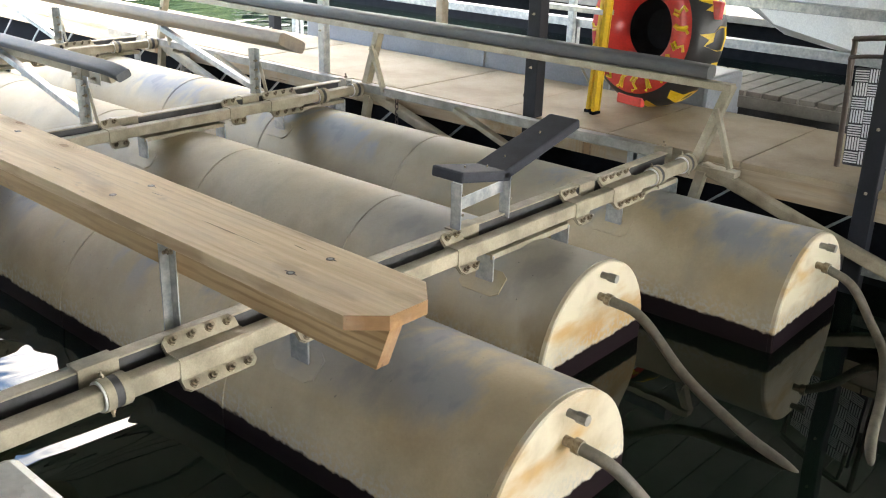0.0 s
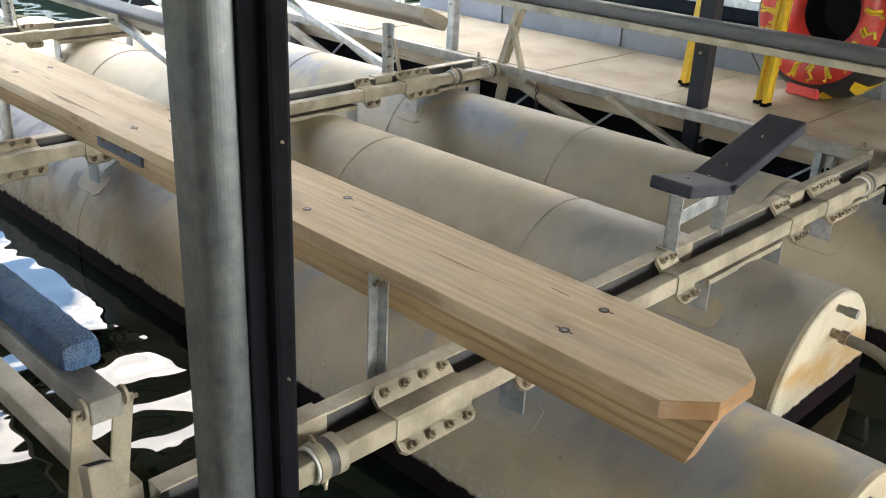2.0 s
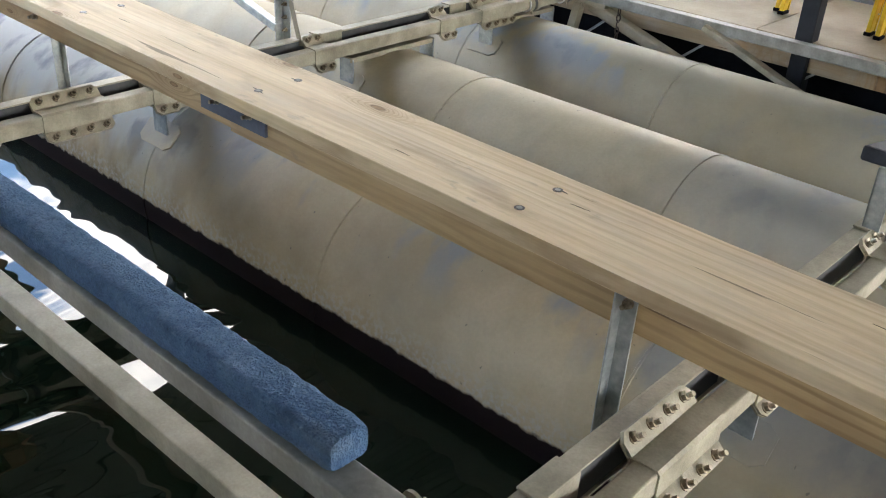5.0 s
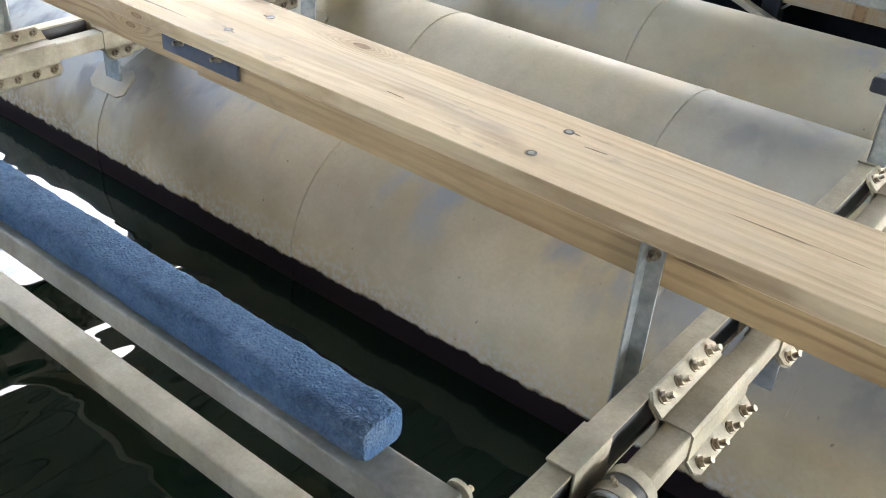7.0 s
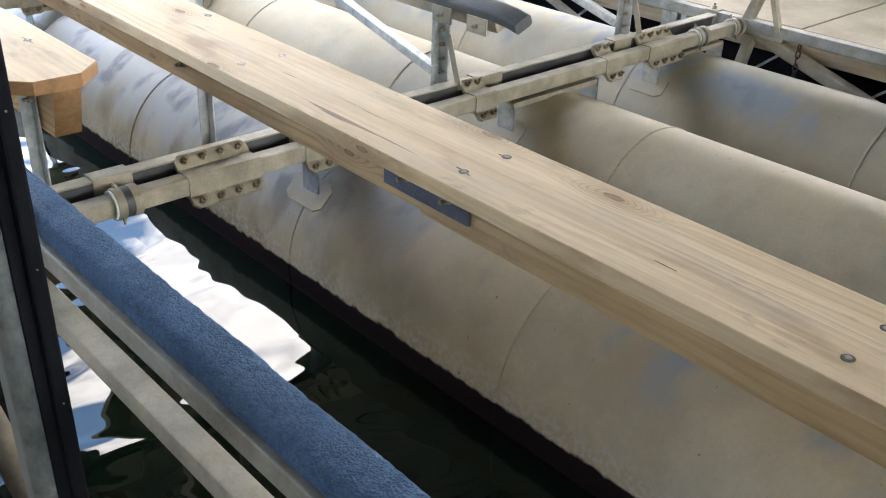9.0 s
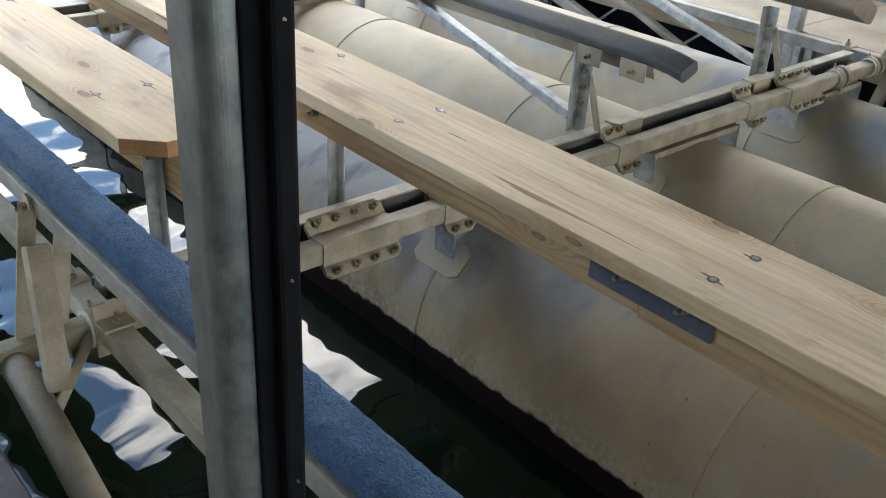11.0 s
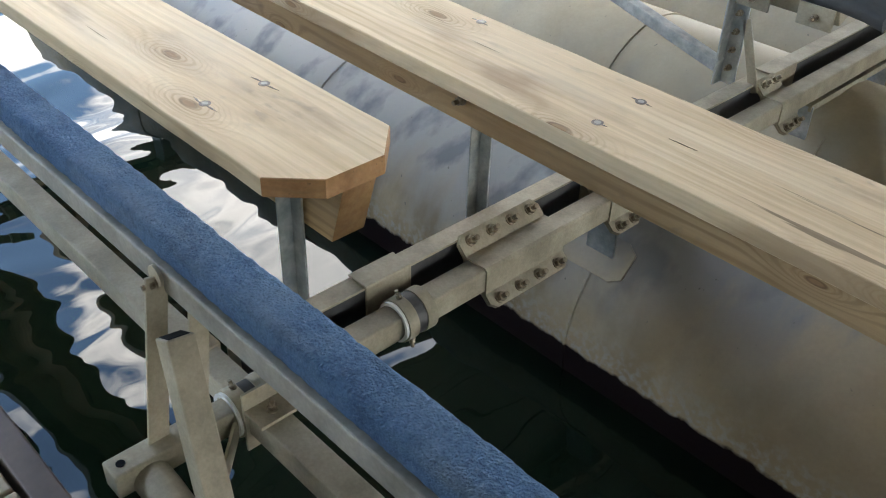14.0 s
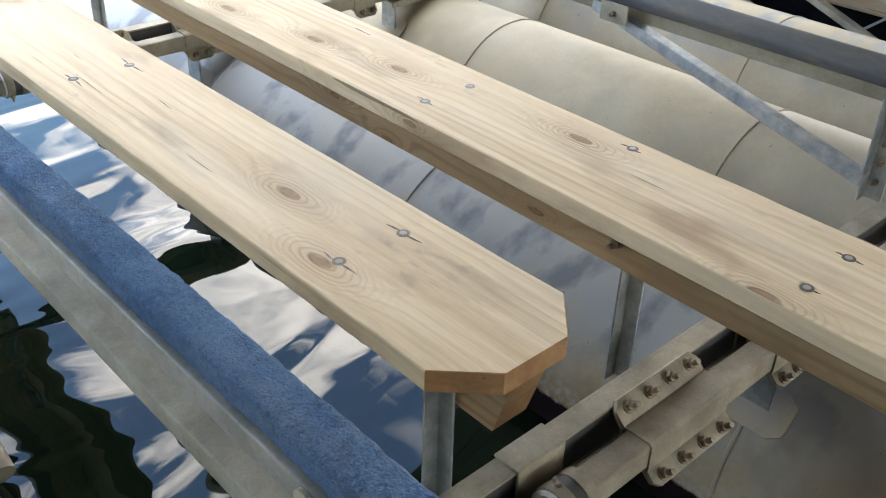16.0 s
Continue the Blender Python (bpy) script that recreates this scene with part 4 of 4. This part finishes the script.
# ---- grey padded bunks between the tanks ----
def slim_bunk(y, near, far, top, lean, label, width, height, mat, droop):
    bunk = thing("padded_bunk", label, "bunk", "grey bunks")
    m = Matrix.Translation((0, y, top)) @ Matrix.Rotation(radians(lean), 4, "X")
    bm = bmesh.new()
    rings = []
    for x, drop in ((near, 0.022 * droop), (near - 0.05, 0.008 * droop), (near - 0.12, 0), (far, 0)):
        ring = []
        for j in range(24):
            a = 2 * math.pi * j / 24
            c, s_ = math.cos(a), math.sin(a)
            ring.append(m @ Vector((x, math.copysign(abs(c) ** 0.4, c) * width / 2, math.copysign(abs(s_) ** 0.4, s_) * height / 2 - height / 2 - drop)))
        rings.append(ring)
    add_loft(bm, rings)
    part("pad", bm, mat, bunk, smooth=True)
    if droop:
        bm = bmesh.new()
        add_box(bm, (far, -width * 0.3, -height - 0.055), (near - 0.12, width * 0.3, -height - 0.002), 0.003, m)
        carrier = part("carrier", bm, DUSTY, bunk)
        for x in (near - 0.16, near - 0.34, near - 1.25):
            clip = box_part("clip", (x - 0.05, y - 0.052, top - height - 0.055), (x + 0.05, y - 0.046, top - height + 0.004), DUSTY, carrier, 0.002)
            bolt(clip, (x, y - 0.053, top - height - 0.028), (0, -1, 0), 0.8)
    leg_y = y + 0.03
    for bx in BEAM_X[1:]:
        bm = bmesh.new()
        x = bx - 0.155
        y = leg_y
        add_bar(bm, (x, y, 0.52), (x, y, top - height - 0.04), 0.05, 0.006, 0.001)
        add_bar(bm, (x - 0.023, y - 0.02, 0.52), (x - 0.023, y - 0.02, top - height - 0.04), 0.006, 0.045, 0.001)
        leg = part("leg", bm, GALV, bunk, "perforated galvanised angle leg")
        for k in range(4):
            bolt(leg, (x + 0.0, y - 0.004, 0.57 + k * 0.055), (0, -1, 0), 0.7)
        bar_part("gusset", (x + 0.02, y, top - height - 0.12), (x + 0.09, y, 0.52), 0.006, 0.03, DUSTY, bunk)
        bar_part("diagonal_brace", (x - 0.02, y - 0.03, 0.58), (x - 0.95, y - 0.03, top - height - 0.03), 0.04, 0.035, GALV, bunk)
    return bunk


slim_bunk(2.60, -4.64, -8.2, 0.885, 22, "dark grey padded bunk with a rounded end on perforated legs", 0.080, 0.042, PAD, 1)
slim_bunk(3.72, -4.66, -8.2, 0.925, -24, "wide weathered brown-grey bunk board on galvanised legs", 0.20, 0.075, BROWN_PAD, 0)

# ---- v-shaped keel rest on the near beam ----
rest = thing("keel_rest", "dark slate v-shaped keel rest on short galvanised posts", "keel rest")
bx = BEAM_X[0]
for y0, z0, y1, z1 in ((2.95, 0.738, 2.655, 0.790), (2.90, 0.742, 3.40, 0.868)):
    board = bar_part("pad_board", (bx - 0.06, y0, z0), (bx - 0.06, y1, z1), 0.15, 0.042, NAVY, rest, bevel=0.008)
    for f in (0.2, 0.65):
        bolt(board, (bx - 0.06, y0 + (y1 - y0) * f, z0 + (z1 - z0) * f + 0.014), (0, 0, 1), 0.5)
for y in (2.76, 3.06):
    bm = bmesh.new()
    add_box(bm, (bx - 0.10, y - 0.03, 0.53), (bx - 0.094, y + 0.03, 0.735 if y < 3 else 0.765), 0.001)
    add_box(bm, (bx - 0.10, y - 0.03, 0.53), (bx - 0.05, y - 0.024, 0.735 if y < 3 else 0.765), 0.001)
    leg = part("leg", bm, GALV, rest)
    for k in range(2):
        bolt(leg, (bx - 0.093, y + 0.01, 0.60 + k * 0.08), (1, 0, 0), 0.8)
bar_part("tie_bar", (bx - 0.088, 2.76, 0.64), (bx - 0.088, 3.06, 0.66), 0.006, 0.05, GALV, rest)


# ---- posts on the near side ----
def near_post(x, y):
    post = thing("dock_post", "weathered galvanised dock post with a black rub strip", "post", "dock posts")
    bm = bmesh.new()
    r, x0, x1 = 0.022, x - 0.045, x + 0.014
    outline = [(x0, y + 0.034), (x0, y + 0.004), (x0 + 0.004, y)] + [(x1 - r + r * math.sin(a), y + r - r * math.cos(a)) for a in (radians(9 * k) for k in range(11))] + [(x1, y + 0.034)]
    add_loft(bm, [[(px, py, z) for px, py in outline] for z in (-1.2, ROOF_Z - 0.2)])
    part("channel", bm, POST, post)
    # black filler paints the shade inside the open channel
    box_part("core", (x - 0.040, y + 0.030, -1.2), (x + 0.019, y + 0.052, ROOF_Z - 0.2), BLACK, post, 0.002, "black filler standing in for the shaded channel inside")
    strip = box_part("rub_strip", (x - 0.046, y + 0.048, -1.2), (x + 0.032, y + 0.072, ROOF_Z - 0.2), BLACK, post, 0.005, "black plastic rub strip")
    for k in range(11):
        bolt(strip, (x + 0.031, y + 0.060, 0.35 + 0.23 * k), (1, 0, 0), 0.14)


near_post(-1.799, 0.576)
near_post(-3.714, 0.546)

# ---- near dock the camera walks on ----
dock = tagged(new("walkway"), "weathered grey wooden dock boards with a dark steel edge", "dock", kind="structure")
rnd = random.Random(4)
bm = bmesh.new()
add_box(bm, (-9.0, -1.6, 0.30), (4.0, 0.42, 0.46))
part("dock_frame", bm, DARK, dock)
bm = bmesh.new()
add_box(bm, (-9.0, 0.485, 0.36), (4.0, 0.535, 0.515), 0.004)
part("edge_angle", bm, BROWN, dock, "dark rusted steel edge angle")
plank_bm = bmesh.new()
add_box(plank_bm, (0, -1.6, 0), (0.138, 0.478, 0.036), 0.004)
first = part("plank", plank_bm, OLD_WOOD, dock)
first.matrix_basis = Matrix.Translation((-9.0, 0, 0.464))
for k in range(1, 90):
    piece("plank", first.data, dock, Matrix.Translation((-9.0 + k * 0.144, rnd.uniform(-0.004, 0.0), 0.464 + rnd.uniform(0, 0.003))))

dock_box = thing("dock_box", "white plastic dock box with a ribbed lid", "storage box")
box_part("body", (-1.535, 0.375, 0.502), (-0.90, 0.585, 0.985), WHITE, dock_box, 0.012)
lid = box_part("lid", (-1.555, 0.36, 0.985), (-0.88, 0.605, 1.045), WHITE, dock_box, 0.018)
for y in (0.42, 0.50):
    box_part("rib", (-1.52, y, 1.040), (-0.92, y + 0.035, 1.053), WHITE, lid, 0.005)

# ---- far dock ----
far_dock = tagged(new("dock"), "tan composite dock panels on a galvanised frame", "dock", kind="structure")
DECK_Z, DECK_Y0, DECK_Y1 = 0.511, 4.60, 5.62
bm = bmesh.new()
add_box(bm, (0, DECK_Y0, 0), (0.774, DECK_Y1, 0.035), 0.004)
panel = part("deck_panel", bm, DECK, far_dock)
panel.matrix_basis = Matrix.Translation((-13.99, 0, DECK_Z - 0.035))
for k in range(1, 23):
    piece("deck_panel", panel.data, far_dock, Matrix.Translation((-13.99 + k * 0.78, 0, DECK_Z - 0.035 + rnd.uniform(-0.003, 0.001))))
box_part("fascia", (-14.0, DECK_Y0 + 0.01, DECK_Z - 0.15), (4.0, DECK_Y0 + 0.05, DECK_Z - 0.037), OLD_WOOD, far_dock, 0.003, "weathered wooden fascia board")
box_part("frame_angle", (-14.0, DECK_Y0 - 0.02, 0.10), (4.0, DECK_Y0 + 0.03, 0.16), GALV, far_dock)
for k in range(30):
    x = -14 + k * 0.6
    bar_part("truss_rod", (x, DECK_Y0 + 0.02, 0.13), (x + 0.3, DECK_Y0 + 0.02, 0.38), 0.012, 0.012, GALV, far_dock, bevel=0)
box_part("float", (-14.0, DECK_Y0 + 0.15, -0.2), (4.0, DECK_Y1 - 0.1, 0.36), BLACK, far_dock, 0.02, "black plastic dock float")


def far_post(x, y, mat, label, w=0.085, top=ROOF_Z - 0.2):
    post = thing("dock_post", label, "post", "dock posts")
    box_part("shaft", (x - w / 2, y - w / 2, -1.2), (x + w / 2, y + w / 2, top), mat, post, 0.006)
    for k in range(8):
        bolt(post, (x + 0.0, y - w / 2, 0.2 + 0.3 * k), (0, -1, 0), 0.6)


far_post(-3.60, 4.62, POST_DARK, "dark navy dock post beside the yellow ladder")
far_post(-1.66, 4.60, POST_DARK, "dark navy dock post beside the folding chair")
far_post(-5.39, 4.60, GALV, "slim galvanised dock post", 0.06)
far_post(-7.30, 5.72, POST_DARK, "dark dock post at the back of the dock")
far_post(-5.36, 5.80, OLD_WOOD, "weathered wooden dock post wrapped with rope", 0.07)

# ---- things on the far dock ----
ladder = thing("step_ladder", "folded yellow fibreglass step ladder standing on the dock", "ladder")
for x, y in ((-3.375, 4.94), (-3.435, 4.975), (-3.90, 5.0), (-3.945, 5.045)):
    lean = 0.10 if y < 4.96 or abs(x + 3.90) < 0.01 else 0.16
    bm = bmesh.new()
    p, q = Vector((x, y, DECK_Z + 0.012)), Vector((x + 0.02 * (1 if x > -3.6 else 3), y + lean, DECK_Z + 1.85))
    add_bar(bm, p, q, 0.022, 0.062, 0.003)
    add_bar(bm, p + Vector((0.0, 0.024, 0.0)), q + Vector((0.0, 0.024, 0)), 0.034, 0.010, 0.002)
    rail = part("rail", bm, YELLOW, ladder)
    box_part("foot", (x - 0.018, y - 0.035, DECK_Z), (x + 0.018, y + 0.035, DECK_Z + 0.02), BLACK, rail, 0.004, "black rubber foot")
for k in range(5):
    z = DECK_Z + 0.27 + 0.30 * k
    box_part("tread", (-3.90 + 0.004 * k, 4.96 + 0.02 * k, z), (-3.37, 5.03 + 0.02 * k, z + 0.03), GALV, ladder, 0.004, "aluminium tread")
bar_part("brace", (-3.42, 5.0, DECK_Z + 0.10), (-3.56, 5.0, DECK_Z + 0.28), 0.02, 0.006, GALV, ladder)
bar_part("brace", (-3.92, 5.02, DECK_Z + 0.12), (-3.80, 5.0, DECK_Z + 0.28), 0.02, 0.006, GALV, ladder)

# towable tube, standing on its edge
TUBE_AT = Matrix.Translation((-3.29, 5.42, DECK_Z + 0.467)) @ Vector((-0.20, -0.975, 0.08)).to_track_quat("Z", "Y").to_matrix().to_4x4()
tube = thing("towable_tube", "red and black inflated towable tube with yellow flames standing on edge", "towable tube")


def add_lathe(bm, profile, m, n=72):
    rows = [[bm.verts.new(m @ Vector((r * math.cos(2 * math.pi * k / n), r * math.sin(2 * math.pi * k / n), z))) for k in range(n)] for r, z in profile]
    for a, b in zip(rows, rows[1:]):
        for k in range(n):
            bm.faces.new((a[k], a[(k + 1) % n], b[(k + 1) % n], b[k]))


outer = [(0.322 + 0.145 * math.cos(a), 0.165 * math.sin(a)) for a in (radians(150 - k * 12) for k in range(27))]
bm = bmesh.new()
add_lathe(bm, outer, TUBE_AT)
part("cover", bm, TUBE_BLACK, tube, smooth=True)
bm = bmesh.new()
add_lathe(bm, [(0.322 + 0.148 * math.cos(a), 0.168 * math.sin(a)) for a in (radians(168 - k * 8) for k in range(14))], TUBE_AT)
part("face_panel", bm, RED, tube, "red vinyl face panel", smooth=True)
bm = bmesh.new()
add_lathe(bm, [(0.19, 0.02), (0.12, -0.06), (0.0005, -0.07)], TUBE_AT)
part("floor", bm, BLACK, tube, "black tube floor", smooth=True)


def on_tube(angle, around):
    """A place on the tube: angle round the ring, and round its cross-section."""
    r, z = 0.322 + 0.151 * math.cos(around), 0.171 * math.sin(around)
    return TUBE_AT @ Vector((r * math.cos(angle), r * math.sin(angle), z))


for k in range(20):
    a = 2 * math.pi * k / 20 + 0.1
    bm = bmesh.new()
    s = [(-0.05, 1.62), (0.02, 1.78), (0.06, 1.70), (0.0, 1.58), (0.05, 1.45), (-0.02, 1.40)] if k % 2 else [(-0.04, 1.38), (0.0, 1.44), (0.01, 1.66), (0.06, 1.80), (0.075, 1.74), (0.035, 1.60), (0.04, 1.40)]
    add_path(bm, [on_tube(a + da * 1.3, 1.6 + (ar - 1.6) * 1.7) for da, ar in s], 0.0095, 6)
    part("mark", bm, YELLOW, tube, "yellow painted squiggle")
for k in range(14):
    a = 2 * math.pi * k / 14
    bm = bmesh.new()
    pts = [on_tube(a + da, radians(ar)) for da, ar in ((-0.14, 2), (-0.09, 34), (-0.03, 16), (0.05, 46), (0.08, 14), (0.16, 2))]
    back = [on_tube(a + da, radians(ar)) for da, ar in ((0.16, -22), (0.02, -30), (-0.14, -22))]
    verts = [bm.verts.new(p) for p in pts + back]
    bmesh.ops.triangulate(bm, faces=[bm.faces.new(verts)])
    part("flame", bm, YELLOW, tube, "yellow printed flame")
bm = bmesh.new()
add_box(bm, (-0.035, -0.05, -0.02), (0.035, 0.05, 0.02), 0.008, Matrix.Translation(on_tube(radians(20), radians(10))) @ TUBE_AT.to_3x3().to_4x4())
part("handle", bm, RED, tube, "red grab handle pad")
bm = bmesh.new()
add_box(bm, (-0.03, -0.10, -0.02), (0.03, 0.10, 0.02), 0.008, Matrix.Translation(on_tube(radians(268), radians(42))) @ TUBE_AT.to_3x3().to_4x4() @ Matrix.Rotation(radians(90), 4, "Z"))
part("handle", bm, RED, tube, "red grab handle pad")

# folded lounge chair with a woven seat
chair = thing("folding_chair", "folded lawn chair with black and white woven webbing", "chair")
cx, cy = -1.69, 4.80
CHAIR = Matrix.Translation((cx, cy, DECK_Z)) @ Matrix.Rotation(radians(-8), 4, "Y") @ Matrix.Rotation(radians(-20), 4, "Z") @ Matrix.Rotation(radians(-9), 4, "X") @ Matrix.Diagonal((1.0, 1, 0.76, 1))
bm = bmesh.new()
add_path(bm, [CHAIR @ Vector(p) for p in smooth_path([(-0.24, 0, 0.0), (-0.24, 0, 0.35), (-0.235, 0, 0.80), (-0.20, 0, 0.86), (0.20, 0, 0.86), (0.235, 0, 0.80), (0.24, 0, 0.35), (0.24, 0, 0.0)], 6)], 0.014)
part("frame", bm, BROWN, chair, smooth=True)
bm = bmesh.new()
add_path(bm, [CHAIR @ Vector(p) for p in smooth_path([(-0.20, -0.05, 0.52), (-0.20, -0.06, 0.70), (-0.16, -0.07, 0.745), (0.16, -0.07, 0.745), (0.20, -0.06, 0.70), (0.20, -0.05, 0.52)], 6)], 0.010)
part("arm_rail", bm, BROWN, chair, smooth=True)
WEB = material("black_white_webbing", [(0.03, 0.03, 0.04), (0.05, 0.05, 0.06)], scale=20, rough=0.8, bump=0.2)
WEB_LIGHT = material("white_webbing_stripe", [(0.70, 0.70, 0.73), (0.78, 0.78, 0.80)], scale=20, rough=0.8, bump=0.2)
bm = bmesh.new()
add_box(bm, (-0.205, -0.012, 0.06), (0.205, 0.006, 0.68), 0.008, CHAIR)
sheet = part("webbing", bm, WEB, chair, "black and white woven webbing")
bm = bmesh.new()
for i in range(5):
    for j in range(7):
        x0, z0 = -0.195 + i * 0.079, 0.075 + j * 0.086
        for k in range(5):
            d = 0.004 + k * 0.0155
            if (i + j) % 2:
                add_box(bm, (x0 + d, -0.0155, z0), (x0 + d + 0.0075, -0.0125, z0 + 0.082), 0, CHAIR)
            else:
                add_box(bm, (x0, -0.0155, z0 + d), (x0 + 0.075, -0.0125, z0 + d + 0.0078), 0, CHAIR)
part("stripe", bm, WEB_LIGHT, sheet, "white woven stripes")

# ---- the next slip ----
PALE = material("pale_blue_grey_tank", [(0.22, 0.24, 0.27), (0.29, 0.31, 0.34)], scale=3, rough=0.5, bump=0.05)
SLATE = material("dark_slate_panel", [(0.07, 0.08, 0.09), (0.11, 0.12, 0.13)], scale=3, rough=0.5, bump=0.05)
GREY = material("grey_weathered_plank", [(0.20, 0.185, 0.165), (0.29, 0.27, 0.24)], scale=6, rough=0.7, bump=0.2)
float_tank = thing("lift_tank", "pale blue-grey lift tank along the back of the dock", "tank")
box_part("body", (-6.9, 5.74, -0.25), (-3.05, 6.25, 0.66), PALE, float_tank, 0.03)
for x in (-6.0, -4.9, -3.8):
    box_part("rib", (x, 5.725, -0.2), (x + 0.03, 5.742, 0.64), PALE, float_tank, 0.003)
panel = thing("lift_tank", "dark slate lift tank beside the dock", "tank")
box_part("body", (-3.0, 5.72, -0.25), (0.8, 6.10, 0.40), SLATE, panel, 0.03)
walk_thing = thing("slat_walkway", "grey slatted walkway beside the next lift", "walkway")
for k in range(42):
    x = -4.2 + k * 0.12
    box_part("slat", (x, 6.2, 0.50), (x + 0.105, 6.95, 0.535), GREY, walk_thing, 0.004)
box_part("joist", (-4.2, 6.2, 0.42), (0.84, 6.26, 0.498), GREY, walk_thing, 0.004)
box_part("bearer", (-4.2, 6.3, -0.4), (0.84, 6.9, 0.418), DARK, walk_thing, 0.01)
for y, z0, name in ((6.98, 0.98, "upper rail"), (7.05, 0.66, "lower rail")):
    lift = thing("lift_rail", "grey steel rail of the neighbouring lift", "rail", "neighbouring lift rails")
    box_part("rail_tube", (-9.5, y, z0), (2.5, y + 0.09, z0 + 0.07), GALV, lift, 0.005)
    for x in (-8.6, -5.0, -2.3):
        box_part("upright", (x, y + 0.02, -0.3), (x + 0.06, y + 0.07, z0), GALV, lift, 0.004)
boat = thing("boat", "white fibreglass boat hull resting on the neighbouring lift", "boat")
bm = bmesh.new()
rings = []
for x, half, keel, gun in ((2.6, 1.15, 0.42, 1.55), (0.5, 1.15, 0.42, 1.50), (-1.5, 1.12, 0.43, 1.52), (-2.7, 0.95, 0.47, 1.58), (-3.6, 0.60, 0.58, 1.66), (-4.2, 0.10, 0.85, 1.72)):
    rings.append([(x, 8.55 + q * half, keel + (gun - keel) * f) for q, f in ((-1, 1), (-1.0, 0.5), (-0.98, 0.16), (-0.55, 0.06), (0, 0), (0.55, 0.06), (0.98, 0.16), (1.0, 0.5), (1, 1))])
add_loft(bm, rings)
part("hull", bm, WHITE, boat, smooth=True)
cradle = thing("boat_cradle", "dark steel cradle under the neighbouring boat", "cradle")
for x in (-2.2, 0.0, 1.8):
    box_part("cross_bar", (x - 0.06, 7.3, 0.34), (x + 0.06, 9.8, 0.425), DARK, cradle, 0.005)
    for y in (7.4, 9.7):
        box_part("leg", (x - 0.05, y - 0.05, -0.4), (x + 0.05, y + 0.05, 0.34), DARK, cradle, 0.005)
bm = bmesh.new()
add_path(bm, [(x, 8.55 - h * 1.0, z) for x, h, z in ((2.6, 1.155, 1.16), (0.5, 1.155, 1.13), (-1.5, 1.125, 1.13), (-2.7, 0.955, 1.18), (-3.6, 0.60, 1.26))], 0.022, 8)
part("rub_rail", bm, BLACK, boat, "black rub rail", smooth=True)
second = thing("slip_dock", "grey dock of the next slip", "dock")
box_part("deck", (-14.0, 10.2, 0.42), (4.0, 11.6, 0.50), GREY, second, 0.01)
box_part("float", (-14.0, 10.4, -0.3), (4.0, 11.4, 0.41), BLACK, second, 0.02)

# ---- perforated uprights and wires ----
for x in (-2.86, -5.30, -7.05):
    upright = thing("dock_upright", "perforated galvanised upright under the dock edge", "upright", "dock uprights")
    bm = bmesh.new()
    add_box(bm, (x - 0.05, 4.555, -0.3), (x - 0.012, 4.595, DECK_Z - 0.04), 0.002)
    add_box(bm, (x + 0.012, 4.555, -0.3), (x + 0.05, 4.595, DECK_Z - 0.04), 0.002)
    part("channel", bm, GALV, upright)
    for k in range(6):
        bm = bmesh.new()
        add_rod(bm, (x + 0.031, 4.552, 0.08 + k * 0.06), (x + 0.031, 4.556, 0.08 + k * 0.06), 0.008, 10)
        part("hole", bm, BLACK, upright, "dark punched hole")
wire = thing("tie_wire", "thin pale wire looped round the cross beam", "wire")
bx = BEAM_X[0]
bm = bmesh.new()
add_path(bm, smooth_path([(bx + 0.031, 2.10, 0.455), (bx + 0.031, 2.09, 0.525), (bx - 0.02, 2.07, 0.530), (bx - 0.11, 2.02, 0.556), (bx - 0.13, 1.96, 0.556), (bx - 0.05, 2.04, 0.545), (bx + 0.033, 2.14, 0.522)], 6), 0.0022, 6)
part("loop", bm, WHITE, wire, smooth=True)
chain = thing("chain", "short rusty chain hanging below the side rail", "chain")
for k in range(7):
    bm = bmesh.new()
    z = 0.46 - k * 0.034
    turn = k % 2
    add_path(bm, [(-4.56 + (0.011 * math.cos(a) if turn else 0), 4.47 + (0 if turn else 0.011 * math.cos(a)), z + 0.022 * math.sin(a)) for a in (2 * math.pi * j / 12 for j in range(13))], 0.0035, 6)
    part("link", bm, BROWN, chain)
